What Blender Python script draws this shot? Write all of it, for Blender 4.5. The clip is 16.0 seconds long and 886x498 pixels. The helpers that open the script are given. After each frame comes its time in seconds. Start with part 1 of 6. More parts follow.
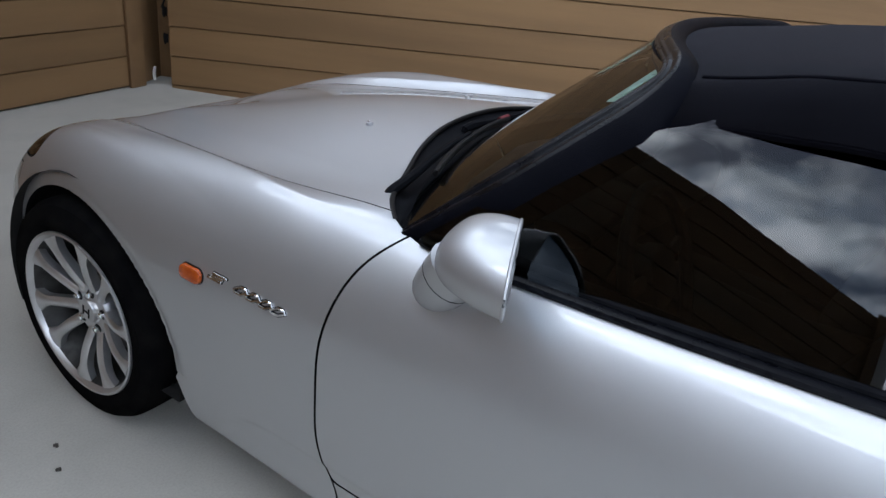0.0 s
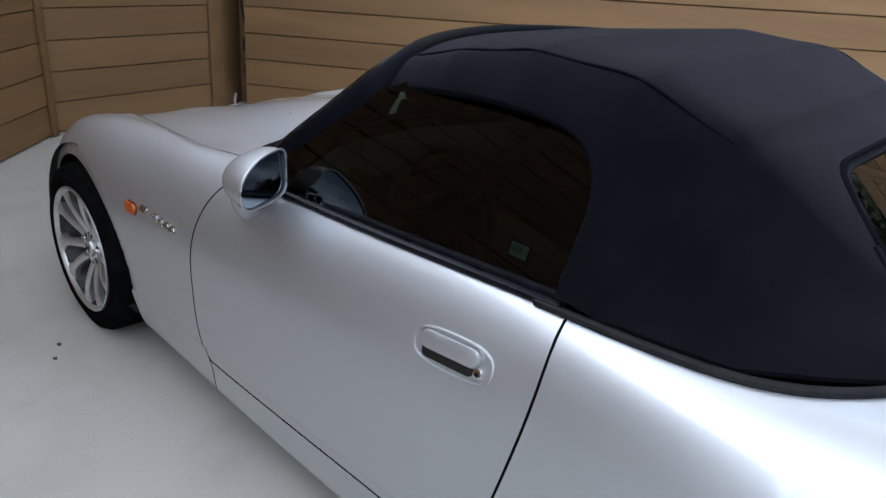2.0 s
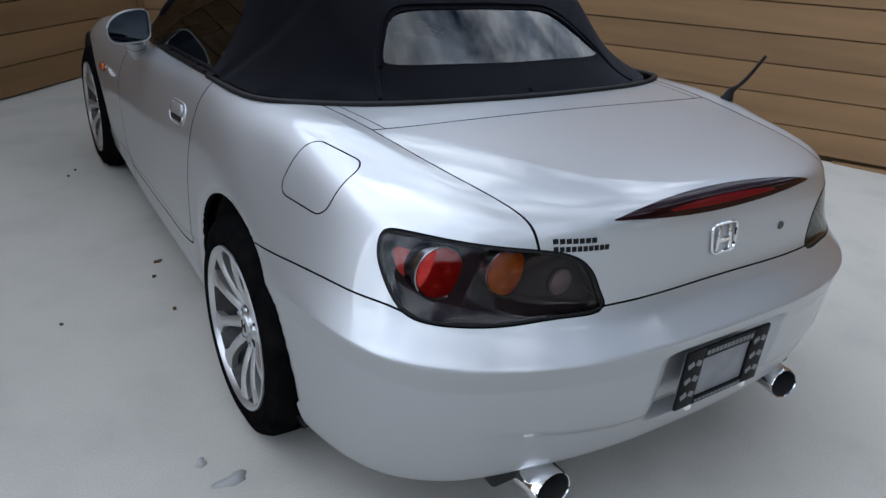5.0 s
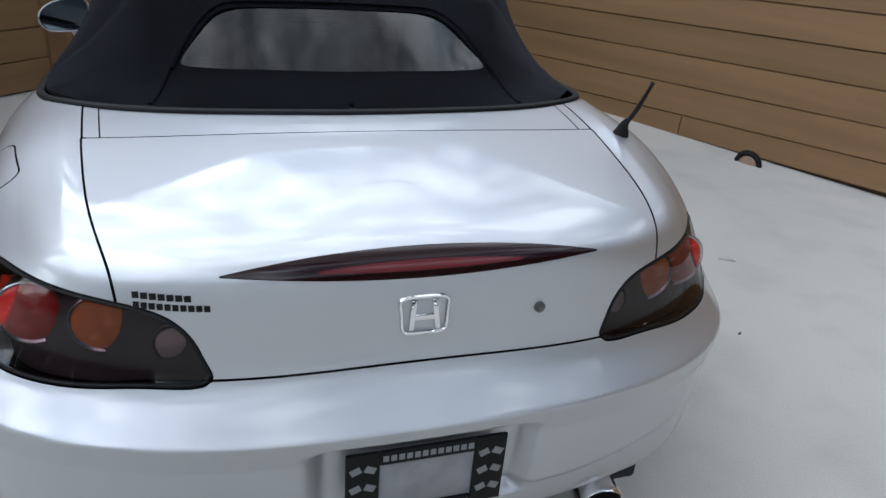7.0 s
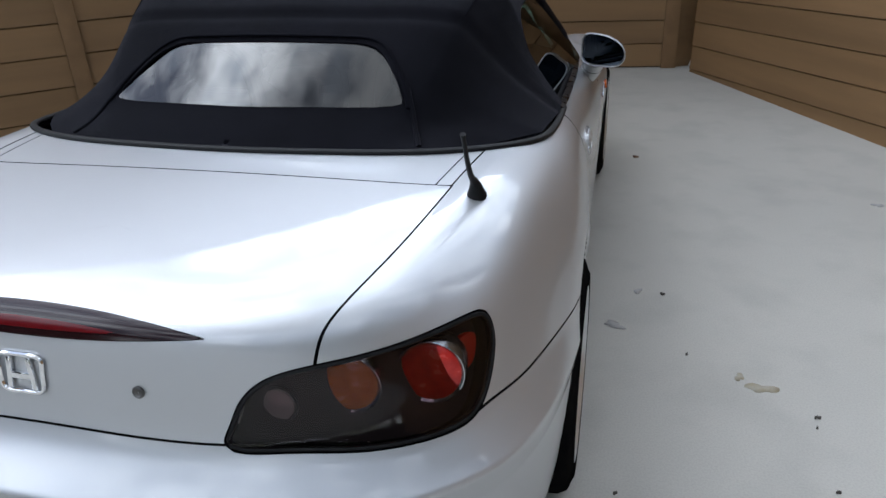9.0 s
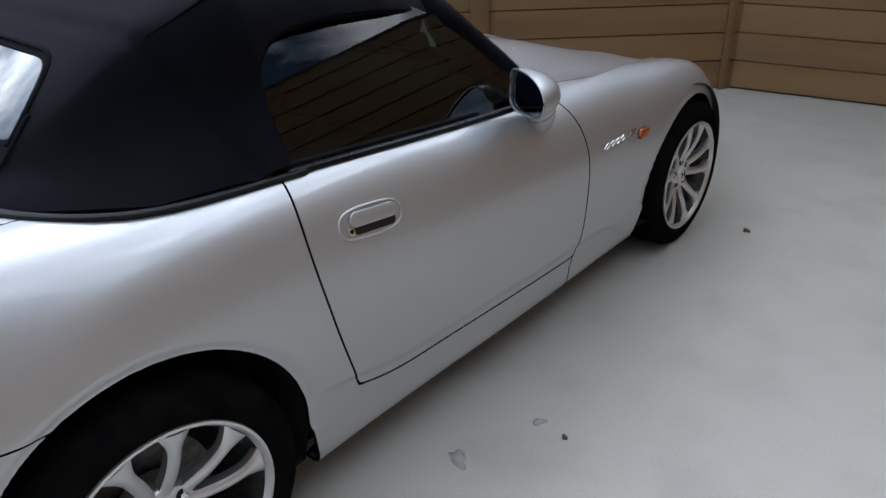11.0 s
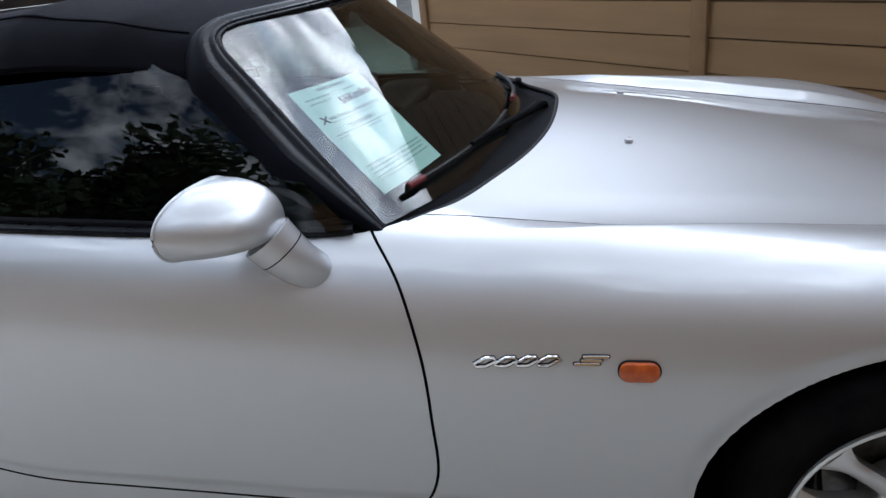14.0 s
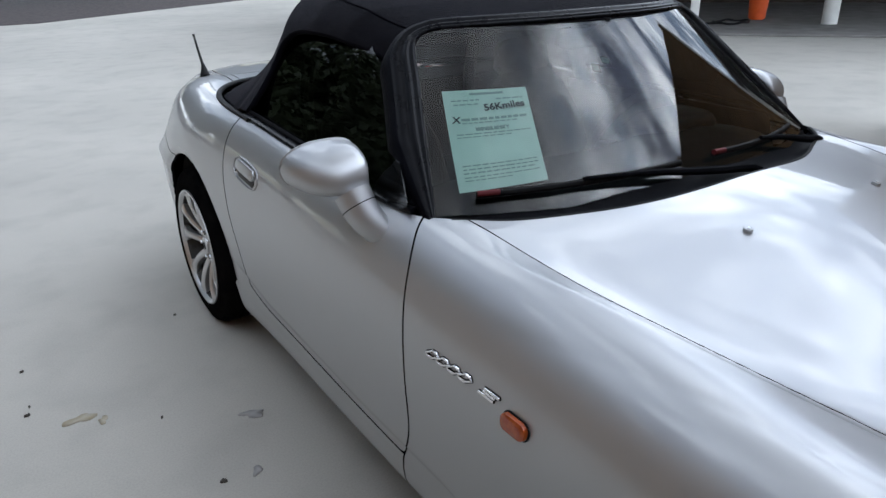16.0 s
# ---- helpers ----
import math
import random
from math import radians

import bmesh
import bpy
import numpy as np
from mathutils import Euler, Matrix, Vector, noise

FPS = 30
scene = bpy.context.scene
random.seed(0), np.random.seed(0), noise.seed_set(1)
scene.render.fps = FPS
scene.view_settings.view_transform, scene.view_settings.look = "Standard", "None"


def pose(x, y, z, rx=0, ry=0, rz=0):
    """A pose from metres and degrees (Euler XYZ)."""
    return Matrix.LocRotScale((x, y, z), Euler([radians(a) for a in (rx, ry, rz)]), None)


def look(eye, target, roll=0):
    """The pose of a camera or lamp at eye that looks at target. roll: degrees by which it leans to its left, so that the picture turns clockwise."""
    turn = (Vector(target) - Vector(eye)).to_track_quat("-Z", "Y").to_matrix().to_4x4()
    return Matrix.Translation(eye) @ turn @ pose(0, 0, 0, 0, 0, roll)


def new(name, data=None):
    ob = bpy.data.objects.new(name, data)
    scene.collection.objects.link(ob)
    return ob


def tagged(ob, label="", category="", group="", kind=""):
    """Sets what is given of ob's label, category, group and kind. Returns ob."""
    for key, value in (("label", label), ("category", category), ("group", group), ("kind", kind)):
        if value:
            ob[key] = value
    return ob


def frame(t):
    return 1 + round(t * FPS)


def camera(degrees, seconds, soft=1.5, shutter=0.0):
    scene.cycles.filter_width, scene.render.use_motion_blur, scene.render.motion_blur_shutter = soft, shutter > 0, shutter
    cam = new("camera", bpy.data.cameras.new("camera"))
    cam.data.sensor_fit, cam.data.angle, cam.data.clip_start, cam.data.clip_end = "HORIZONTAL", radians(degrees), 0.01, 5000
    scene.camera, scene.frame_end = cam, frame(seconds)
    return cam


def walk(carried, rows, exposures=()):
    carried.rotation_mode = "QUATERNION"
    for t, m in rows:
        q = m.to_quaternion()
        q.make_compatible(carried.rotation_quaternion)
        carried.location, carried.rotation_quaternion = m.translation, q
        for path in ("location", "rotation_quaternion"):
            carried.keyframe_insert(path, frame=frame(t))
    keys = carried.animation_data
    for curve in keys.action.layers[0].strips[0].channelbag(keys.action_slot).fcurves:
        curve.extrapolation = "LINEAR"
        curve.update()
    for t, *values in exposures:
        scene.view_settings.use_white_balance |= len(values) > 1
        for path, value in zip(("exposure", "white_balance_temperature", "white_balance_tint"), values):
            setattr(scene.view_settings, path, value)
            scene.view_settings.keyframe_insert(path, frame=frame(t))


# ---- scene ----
EXPOSURES = ((0.0, 0.58, 6150, 10), (1.5, 0.77, 6150, 10), (2.5, 0.71, 6250, 10), (3.5, 0.31, 6150, 10), (4.5, 0.13, 6200, 10), (5.0, 0.11, 6150, 10), (7.5, 0.26, 6250, 10), (8.5, 0.29, 6250, 10), (9.0, 0.33, 6250, 10), (9.5, 0.15, 6250, 10), (10.0, 0.18, 6250, 10), (12.5, 0.99, 6200, 10), (13.5, 1.0, 6200, 10), (14.0, 0.82, 6150, 10), (14.5, 0.53, 6150, 10), (15.0, 0.42, 6150, 10), (16.0, 0.16, 6250, 10))
cam = camera(64.13, 16.0)
walk(cam, [
    (0.0, pose(-1.693, -0.398, 1.395, 63.96, -6.65, -56.03)),
    (0.5, pose(-1.736, -0.599, 1.416, 66.35, -5.32, -53.99)),
    (1.0, pose(-1.783, -0.832, 1.424, 64.93, -5.30, -53.54)),
    (1.5, pose(-1.717, -1.077, 1.430, 65.36, -5.35, -49.85)),
    (2.0, pose(-1.657, -1.306, 1.441, 66.31, -4.58, -45.72)),
    (2.5, pose(-1.650, -1.577, 1.421, 65.37, -4.05, -43.99)),
    (3.0, pose(-1.627, -1.849, 1.391, 65.93, -4.17, -42.75)),
    (3.5, pose(-1.612, -2.118, 1.395, 65.61, -5.10, -37.50)),
    (4.0, pose(-1.627, -2.364, 1.382, 65.87, -3.45, -37.75)),
    (4.5, pose(-1.599, -2.623, 1.389, 65.14, -2.49, -35.16)),
    (5.0, pose(-1.348, -2.866, 1.396, 64.34, -4.48, -32.73)),
    (7.5, pose(-0.028, -3.009, 1.439, 62.55, -3.31, -9.59)),
    (8.0, pose(0.303, -2.994, 1.423, 61.84, -1.95, -0.63)),
    (8.5, pose(0.621, -2.956, 1.432, 61.14, 0.31, 8.16)),
    (9.0, pose(0.913, -2.769, 1.448, 63.72, 2.14, 13.70)),
    (9.5, look((1.230, -2.533, 1.439), (0.485, -0.886, 0.582), -3.2)),
    (10.0, look((1.522, -2.259, 1.453), (0.644, -0.702, 0.556), -1.3)),
    (12.5, look((2.139, -0.386, 1.361), (0.545, 0.403, 0.446), -4.9)),
    (13.0, look((2.063, 0.010, 1.334), (0.403, 0.585, 0.379), -5.6)),
    (13.5, look((2.022, 0.385, 1.315), (0.219, 0.496, 0.457), -7.7)),
    (14.0, look((1.858, 0.662, 1.318), (0.075, 0.236, 0.513), -6.7)),
    (14.5, look((1.626, 0.839, 1.319), (0.008, 0.059, 0.439), -4.1)),
    (15.0, look((1.530, 1.031, 1.315), (0.218, -0.184, 0.419), 0.3)),
    (15.5, look((1.558, 1.256, 1.346), (0.452, -0.165, 0.475), -1.0)),
    (16.0, look((1.484, 1.494, 1.381), (0.466, -0.041, 0.600), -1.2)),
], EXPOSURES)

# ---- world, sun ----
SUN_EL, SUN_AZ = 40.0, -56.0     # degrees; the azimuth turns from +y towards +x
sun_dir = Vector((math.sin(radians(SUN_AZ)) * math.cos(radians(SUN_EL)), math.cos(radians(SUN_AZ)) * math.cos(radians(SUN_EL)), math.sin(radians(SUN_EL))))
world = bpy.data.worlds.new("sky")
scene.world = world
world.use_nodes = True
wn, wl = world.node_tree.nodes, world.node_tree.links
wn.clear()
w_out = wn.new("ShaderNodeOutputWorld")
w_bg = wn.new("ShaderNodeBackground")
w_sky = wn.new("ShaderNodeTexSky")
w_sky.sky_type = "NISHITA"
w_sky.sun_disc = False
w_sky.sun_elevation = radians(SUN_EL)
w_sky.sun_rotation = radians(SUN_AZ)
w_sky.dust_density = 0.4
# broken cloud, by the direction of view
w_geo = wn.new("ShaderNodeTexCoord")
w_map = wn.new("ShaderNodeMapping")
w_map.inputs["Location"].default_value = (3.1, 6.9, 1.7)
w_map.inputs["Scale"].default_value = (1.0, 1.0, 1.35)
wl.new(w_geo.outputs["Generated"], w_map.inputs["Vector"])
w_noise = wn.new("ShaderNodeTexNoise")
w_noise.inputs["Scale"].default_value = 4.6
w_noise.inputs["Detail"].default_value = 5.0
w_noise.inputs["Roughness"].default_value = 0.58
w_noise.inputs["Distortion"].default_value = 0.25
w_ramp = wn.new("ShaderNodeValToRGB")
w_ramp.color_ramp.elements[0].position = 0.39
w_ramp.color_ramp.elements[1].position = 0.60
w_mix = wn.new("ShaderNodeMix")
w_mix.data_type = "RGBA"
w_noise2 = wn.new("ShaderNodeTexNoise")
w_noise2.inputs["Scale"].default_value = 10.0
w_noise2.inputs["Detail"].default_value = 4.0
w_noise2.inputs["Distortion"].default_value = 0.3
w_cl = wn.new("ShaderNodeValToRGB")
w_cl.color_ramp.elements[0].position = 0.37
w_cl.color_ramp.elements[0].color = (14.0, 16.5, 20.0, 1)
w_cl.color_ramp.elements[1].position = 0.57
w_cl.color_ramp.elements[1].color = (35.0, 37.0, 39.5, 1)
wl.new(w_map.outputs["Vector"], w_noise.inputs["Vector"])
wl.new(w_map.outputs["Vector"], w_noise2.inputs["Vector"])
wl.new(w_noise2.outputs["Fac"], w_cl.inputs["Fac"])
wl.new(w_ramp.outputs["Color"], w_mix.inputs["Factor"])
wl.new(w_sky.outputs["Color"], w_mix.inputs["A"])
wl.new(w_cl.outputs["Color"], w_mix.inputs["B"])
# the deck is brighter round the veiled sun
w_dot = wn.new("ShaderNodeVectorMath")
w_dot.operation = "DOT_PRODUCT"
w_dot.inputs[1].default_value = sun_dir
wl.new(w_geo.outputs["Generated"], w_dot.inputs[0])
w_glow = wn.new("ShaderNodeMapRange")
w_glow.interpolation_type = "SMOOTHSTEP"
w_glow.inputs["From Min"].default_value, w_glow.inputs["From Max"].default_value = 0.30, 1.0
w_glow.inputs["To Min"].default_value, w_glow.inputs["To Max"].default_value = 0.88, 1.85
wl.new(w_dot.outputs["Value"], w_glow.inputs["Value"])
# and breaks up into blue sky on the side away from the sun
w_thin = wn.new("ShaderNodeMapRange")
w_thin.interpolation_type = "SMOOTHSTEP"
w_thin.inputs["From Min"].default_value, w_thin.inputs["From Max"].default_value = -0.1, 0.55
w_thin.inputs["To Min"].default_value, w_thin.inputs["To Max"].default_value = -0.05, 0.0
wl.new(w_dot.outputs["Value"], w_thin.inputs["Value"])
w_sum = wn.new("ShaderNodeMath")
w_sum.operation = "ADD"
wl.new(w_noise.outputs["Fac"], w_sum.inputs[0])
wl.new(w_thin.outputs["Result"], w_sum.inputs[1])
wl.new(w_sum.outputs[0], w_ramp.inputs["Fac"])
# it is heavier and greyer overhead than towards the horizon
w_split = wn.new("ShaderNodeSeparateXYZ")
wl.new(w_geo.outputs["Generated"], w_split.inputs["Vector"])
w_zen = wn.new("ShaderNodeMapRange")
w_zen.interpolation_type = "SMOOTHSTEP"
w_zen.inputs["From Min"].default_value, w_zen.inputs["From Max"].default_value = 0.84, 0.965
w_zen.inputs["To Min"].default_value, w_zen.inputs["To Max"].default_value = 1.10, 0.22
wl.new(w_split.outputs["Z"], w_zen.inputs["Value"])
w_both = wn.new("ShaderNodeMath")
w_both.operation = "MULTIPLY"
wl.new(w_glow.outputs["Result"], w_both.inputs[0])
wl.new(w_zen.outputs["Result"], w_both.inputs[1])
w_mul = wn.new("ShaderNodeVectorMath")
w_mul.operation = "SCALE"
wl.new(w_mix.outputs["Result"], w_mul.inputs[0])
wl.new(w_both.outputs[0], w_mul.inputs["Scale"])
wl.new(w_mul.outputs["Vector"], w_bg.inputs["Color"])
wl.new(w_bg.outputs["Background"], w_out.inputs["Surface"])
w_bg.inputs["Strength"].default_value = 0.080

sun_data = bpy.data.lights.new("sun", "SUN")
sun_data.energy = 0.4
sun_data.angle = radians(120)
sun_data.color = (1.0, 0.95, 0.88)
sun = new("sun", sun_data)
sun.matrix_world = look(sun_dir * 30, (0, 0, 0))

# ---- materials ----
def material(name, color, rough=0.5, metal=0.0, coat=0.0, ior=1.45):
    m = bpy.data.materials.new(name)
    m.use_nodes = True
    b = m.node_tree.nodes["Principled BSDF"]
    b.inputs["Base Color"].default_value = (*color, 1)
    b.inputs["Roughness"].default_value = rough
    b.inputs["Metallic"].default_value = metal
    b.inputs["IOR"].default_value = ior
    b.inputs["Coat Weight"].default_value = coat
    b.inputs["Coat Roughness"].default_value = 0.02
    return m


def vary(m, color_a, color_b, scale, lo=0.35, hi=0.65, detail=6.0, rough=None, bump=0.0, bump_scale=None, stretch=(1, 1, 1), per_object=0.0, coords="Object"):
    """Mottles a material between two colours, with roughness variation and fine relief."""
    nt = m.node_tree
    nd, lk = nt.nodes, nt.links
    b = nd["Principled BSDF"]
    tc = nd.new("ShaderNodeTexCoord")
    mp = nd.new("ShaderNodeMapping")
    mp.inputs["Scale"].default_value = stretch
    lk.new(tc.outputs[coords], mp.inputs["Vector"])
    vec = mp.outputs["Vector"]
    if per_object:
        oi = nd.new("ShaderNodeObjectInfo")
        ad = nd.new("ShaderNodeVectorMath")
        ad.operation = "ADD"
        sc = nd.new("ShaderNodeMath")
        sc.operation = "MULTIPLY"
        sc.inputs[1].default_value = 37.0
        lk.new(oi.outputs["Random"], sc.inputs[0])
        lk.new(vec, ad.inputs[0])
        lk.new(sc.outputs[0], ad.inputs[1])
        vec = ad.outputs[0]
    n = nd.new("ShaderNodeTexNoise")
    n.inputs["Scale"].default_value = scale
    n.inputs["Detail"].default_value = detail
    lk.new(vec, n.inputs["Vector"])
    r = nd.new("ShaderNodeValToRGB")
    r.color_ramp.elements[0].position, r.color_ramp.elements[0].color = lo, (*color_a, 1)
    r.color_ramp.elements[1].position, r.color_ramp.elements[1].color = hi, (*color_b, 1)
    lk.new(n.outputs["Fac"], r.inputs["Fac"])
    out = r.outputs["Color"]
    if per_object:
        hv = nd.new("ShaderNodeHueSaturation")
        mr = nd.new("ShaderNodeMapRange")
        mr.inputs["To Min"].default_value = 1.0 - per_object
        mr.inputs["To Max"].default_value = 1.0 + per_object
        lk.new(oi.outputs["Random"], mr.inputs["Value"])
        lk.new(mr.outputs["Result"], hv.inputs["Value"])
        lk.new(out, hv.inputs["Color"])
        out = hv.outputs["Color"]
    lk.new(out, b.inputs["Base Color"])
    if rough:
        mr2 = nd.new("ShaderNodeMapRange")
        mr2.inputs["To Min"].default_value, mr2.inputs["To Max"].default_value = rough
        lk.new(n.outputs["Fac"], mr2.inputs["Value"])
        lk.new(mr2.outputs["Result"], b.inputs["Roughness"])
    if bump:
        n2 = nd.new("ShaderNodeTexNoise")
        n2.inputs["Scale"].default_value = bump_scale or scale * 8
        n2.inputs["Detail"].default_value = 4.0
        lk.new(vec, n2.inputs["Vector"])
        bp = nd.new("ShaderNodeBump")
        bp.inputs["Strength"].default_value = bump
        bp.inputs["Distance"].default_value = 0.004
        lk.new(n2.outputs["Fac"], bp.inputs["Height"])
        lk.new(bp.outputs["Normal"], b.inputs["Normal"])
    return m


def glass_material(name, tint, ior=1.5, gloss_rough=0.0):
    """Thin pane: clear by the tint, mirror-like by the Fresnel law."""
    m = bpy.data.materials.new(name)
    m.use_nodes = True
    nd, lk = m.node_tree.nodes, m.node_tree.links
    nd.clear()
    o = nd.new("ShaderNodeOutputMaterial")
    t = nd.new("ShaderNodeBsdfTransparent")
    t.inputs["Color"].default_value = (*tint, 1)
    g = nd.new("ShaderNodeBsdfGlossy")
    g.inputs["Roughness"].default_value = gloss_rough
    f = nd.new("ShaderNodeFresnel")
    f.inputs["IOR"].default_value = ior
    mx = nd.new("ShaderNodeMixShader")
    lk.new(f.outputs["Fac"], mx.inputs["Fac"])
    lk.new(t.outputs["BSDF"], mx.inputs[1])
    lk.new(g.outputs["BSDF"], mx.inputs[2])
    lk.new(mx.outputs["Shader"], o.inputs["Surface"])
    return m


def paint_material():
    """Silver metallic paint: a broad metallic lobe under a clear coat, a little uneven from dust and wiping."""
    m = material("silver_paint", (0.480, 0.488, 0.502), 0.46, 0.80, 0.85)
    nd, lk = m.node_tree.nodes, m.node_tree.links
    b = nd["Principled BSDF"]
    b.inputs["Coat IOR"].default_value = 1.58
    tc = nd.new("ShaderNodeTexCoord")
    n = nd.new("ShaderNodeTexNoise")
    n.inputs["Scale"].default_value = 3.0
    n.inputs["Detail"].default_value = 8.0
    lk.new(tc.outputs["Object"], n.inputs["Vector"])
    for lo, hi, target in ((0.43, 0.50, "Roughness"), (0.02, 0.05, "Coat Roughness")):
        mr = nd.new("ShaderNodeMapRange")
        mr.inputs["To Min"].default_value, mr.inputs["To Max"].default_value = lo, hi
        lk.new(n.outputs["Fac"], mr.inputs["Value"])
        lk.new(mr.outputs["Result"], b.inputs[target])
    return m


M_paint = paint_material()
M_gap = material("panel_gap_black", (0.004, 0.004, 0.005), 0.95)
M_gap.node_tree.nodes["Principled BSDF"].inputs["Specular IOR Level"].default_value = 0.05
M_rubber = vary(material("black_rubber", (0.014, 0.014, 0.016), 0.55), (0.0040, 0.0040, 0.0045), (0.0095, 0.0095, 0.0100), 40, rough=(0.45, 0.65))
M_rubber.node_tree.nodes["Principled BSDF"].inputs["Specular IOR Level"].default_value = 0.2
M_trim = vary(material("black_trim", (0.012, 0.013, 0.018), 0.38), (0.0030, 0.0033, 0.0045), (0.0065, 0.0068, 0.0085), 25, rough=(0.5, 0.68))
M_trim.node_tree.nodes["Principled BSDF"].inputs["Specular IOR Level"].default_value = 0.04
M_seal = vary(material("glossy_seal", (0.010, 0.011, 0.016), 0.30), (0.0025, 0.0028, 0.0042), (0.0055, 0.0060, 0.0082), 20, rough=(0.22, 0.34))
M_seal.node_tree.nodes["Principled BSDF"].inputs["Specular IOR Level"].default_value = 0.12
M_tyre = vary(material("tyre_rubber", (0.016, 0.016, 0.017), 0.75), (0.0035, 0.0035, 0.004), (0.008, 0.0077, 0.0074), 14, rough=(0.75, 0.95), bump=0.3, bump_scale=220)
M_tyre.node_tree.nodes["Principled BSDF"].inputs["Specular IOR Level"].default_value = 0.0
M_alloy = vary(material("silver_alloy", (0.62, 0.62, 0.63), 0.32, 0.85, 0.5), (0.55, 0.55, 0.56), (0.66, 0.66, 0.67), 9, rough=(0.26, 0.4))
# near black: the deep shade behind the spokes is put into the barrel's colour
M_barrel = vary(material("shaded_rim_barrel", (0.16, 0.155, 0.15), 0.5, 0.6), (0.022, 0.021, 0.020), (0.075, 0.073, 0.070), 18, rough=(0.4, 0.65))
M_steel = vary(material("brake_steel", (0.25, 0.24, 0.23), 0.4, 0.9), (0.08, 0.076, 0.072), (0.18, 0.175, 0.17), 30, rough=(0.3, 0.55))
M_chrome = material("chrome", (0.80, 0.80, 0.81), 0.06, 1.0)
M_dark_well = vary(material("wheel_well_plastic", (0.008, 0.008, 0.008), 0.9), (0.005, 0.005, 0.005), (0.014, 0.013, 0.012), 12)
M_fabric = vary(material("navy_black_canvas", (0.009, 0.010, 0.016), 0.9), (0.0024, 0.0024, 0.0036), (0.0046, 0.0046, 0.0066), 5, rough=(0.8, 0.95), bump=0.35, bump_scale=900)
M_fabric.node_tree.nodes["Principled BSDF"].inputs["Specular IOR Level"].default_value = 0.03
M_fabric.node_tree.nodes["Principled BSDF"].inputs["Sheen Weight"].default_value = 0.08
M_fabric.node_tree.nodes["Principled BSDF"].inputs["Sheen Roughness"].default_value = 0.4
M_fabric.node_tree.nodes["Principled BSDF"].inputs["Sheen Tint"].default_value = (0.88, 0.87, 1.0, 1)
M_vinyl = vary(material("navy_black_vinyl", (0.007, 0.008, 0.013), 0.5), (0.0019, 0.0021, 0.0038), (0.0036, 0.0039, 0.0066), 6, rough=(0.45, 0.58), bump=0.25, bump_scale=420)
M_vinyl.node_tree.nodes["Principled BSDF"].inputs["Specular IOR Level"].default_value = 0.04
M_seam = material("stitched_seam", (0.003, 0.003, 0.005), 0.9)
M_seam.node_tree.nodes["Principled BSDF"].inputs["Specular IOR Level"].default_value = 0.05
M_interior = vary(material("black_interior", (0.010, 0.010, 0.011), 0.6), (0.004, 0.004, 0.0045), (0.008, 0.008, 0.0085), 30, rough=(0.5, 0.7))
M_interior.node_tree.nodes["Principled BSDF"].inputs["Specular IOR Level"].default_value = 0.1
M_leather = vary(material("black_leather", (0.011, 0.011, 0.012), 0.42), (0.008, 0.008, 0.009), (0.016, 0.016, 0.017), 40, rough=(0.5, 0.62), bump=0.06, bump_scale=500)
M_leather.node_tree.nodes["Principled BSDF"].inputs["Specular IOR Level"].default_value = 0.06
M_glass = glass_material("window_glass", (0.80, 0.87, 0.85), 1.66)
M_tinted = glass_material("tinted_glass", (0.11, 0.15, 0.135), 1.48)
M_rear_glass = glass_material("tinted_rear_glass", (0.11, 0.13, 0.13), 1.72)
M_mirror = material("mirror_glass", (0.22, 0.26, 0.31), 0.01, 1.0)
M_lens = glass_material("smoked_lens", (0.64, 0.51, 0.53), 1.42)
M_red_lens = vary(material("red_lens", (0.34, 0.008, 0.006), 0.25), (0.34, 0.010, 0.008), (0.50, 0.022, 0.014), 40, rough=(0.15, 0.35), bump=0.12, bump_scale=260)
M_dark_red = material("dark_red_lens", (0.012, 0.0012, 0.002), 0.14)
M_side_red = material("side_red_lens", (0.45, 0.028, 0.012), 0.25)
M_stop_strip = material("red_stop_strip", (0.11, 0.003, 0.005), 0.16)
M_amber = vary(material("amber_lens", (0.42, 0.07, 0.008), 0.15, 0.0, 0.6), (0.32, 0.05, 0.006), (0.46, 0.085, 0.010), 60, rough=(0.1, 0.25), bump=0.3, bump_scale=300)
M_tail_amber = vary(material("smoked_amber_lens", (0.38, 0.10, 0.012), 0.25), (0.40, 0.105, 0.012), (0.56, 0.165, 0.020), 40, rough=(0.15, 0.35), bump=0.12, bump_scale=260)
M_clear_lens = material("grey_lens", (0.26, 0.255, 0.25), 0.15, 0.2, 1.0)
M_lamp_body = material("lamp_housing", (0.007, 0.006, 0.0065), 0.45)
M_plate = vary(material("grey_plate", (0.33, 0.33, 0.345), 0.5), (0.20, 0.20, 0.21), (0.25, 0.25, 0.26), 20)
M_ink = material("black_ink", (0.005, 0.005, 0.0055), 0.55)
M_ink.node_tree.nodes["Principled BSDF"].inputs["Specular IOR Level"].default_value = 0.2
M_grey_ink = material("pale_print", (0.17, 0.175, 0.18), 0.5)
M_paper = vary(material("pale_green_paper", (0.60, 0.78, 0.72), 0.7), (0.57, 0.75, 0.69), (0.64, 0.81, 0.75), 14)
M_paper_ink = material("grey_print", (0.30, 0.41, 0.39), 0.7)
M_wiper_red = material("faded_red_rubber", (0.11, 0.008, 0.012), 0.6)

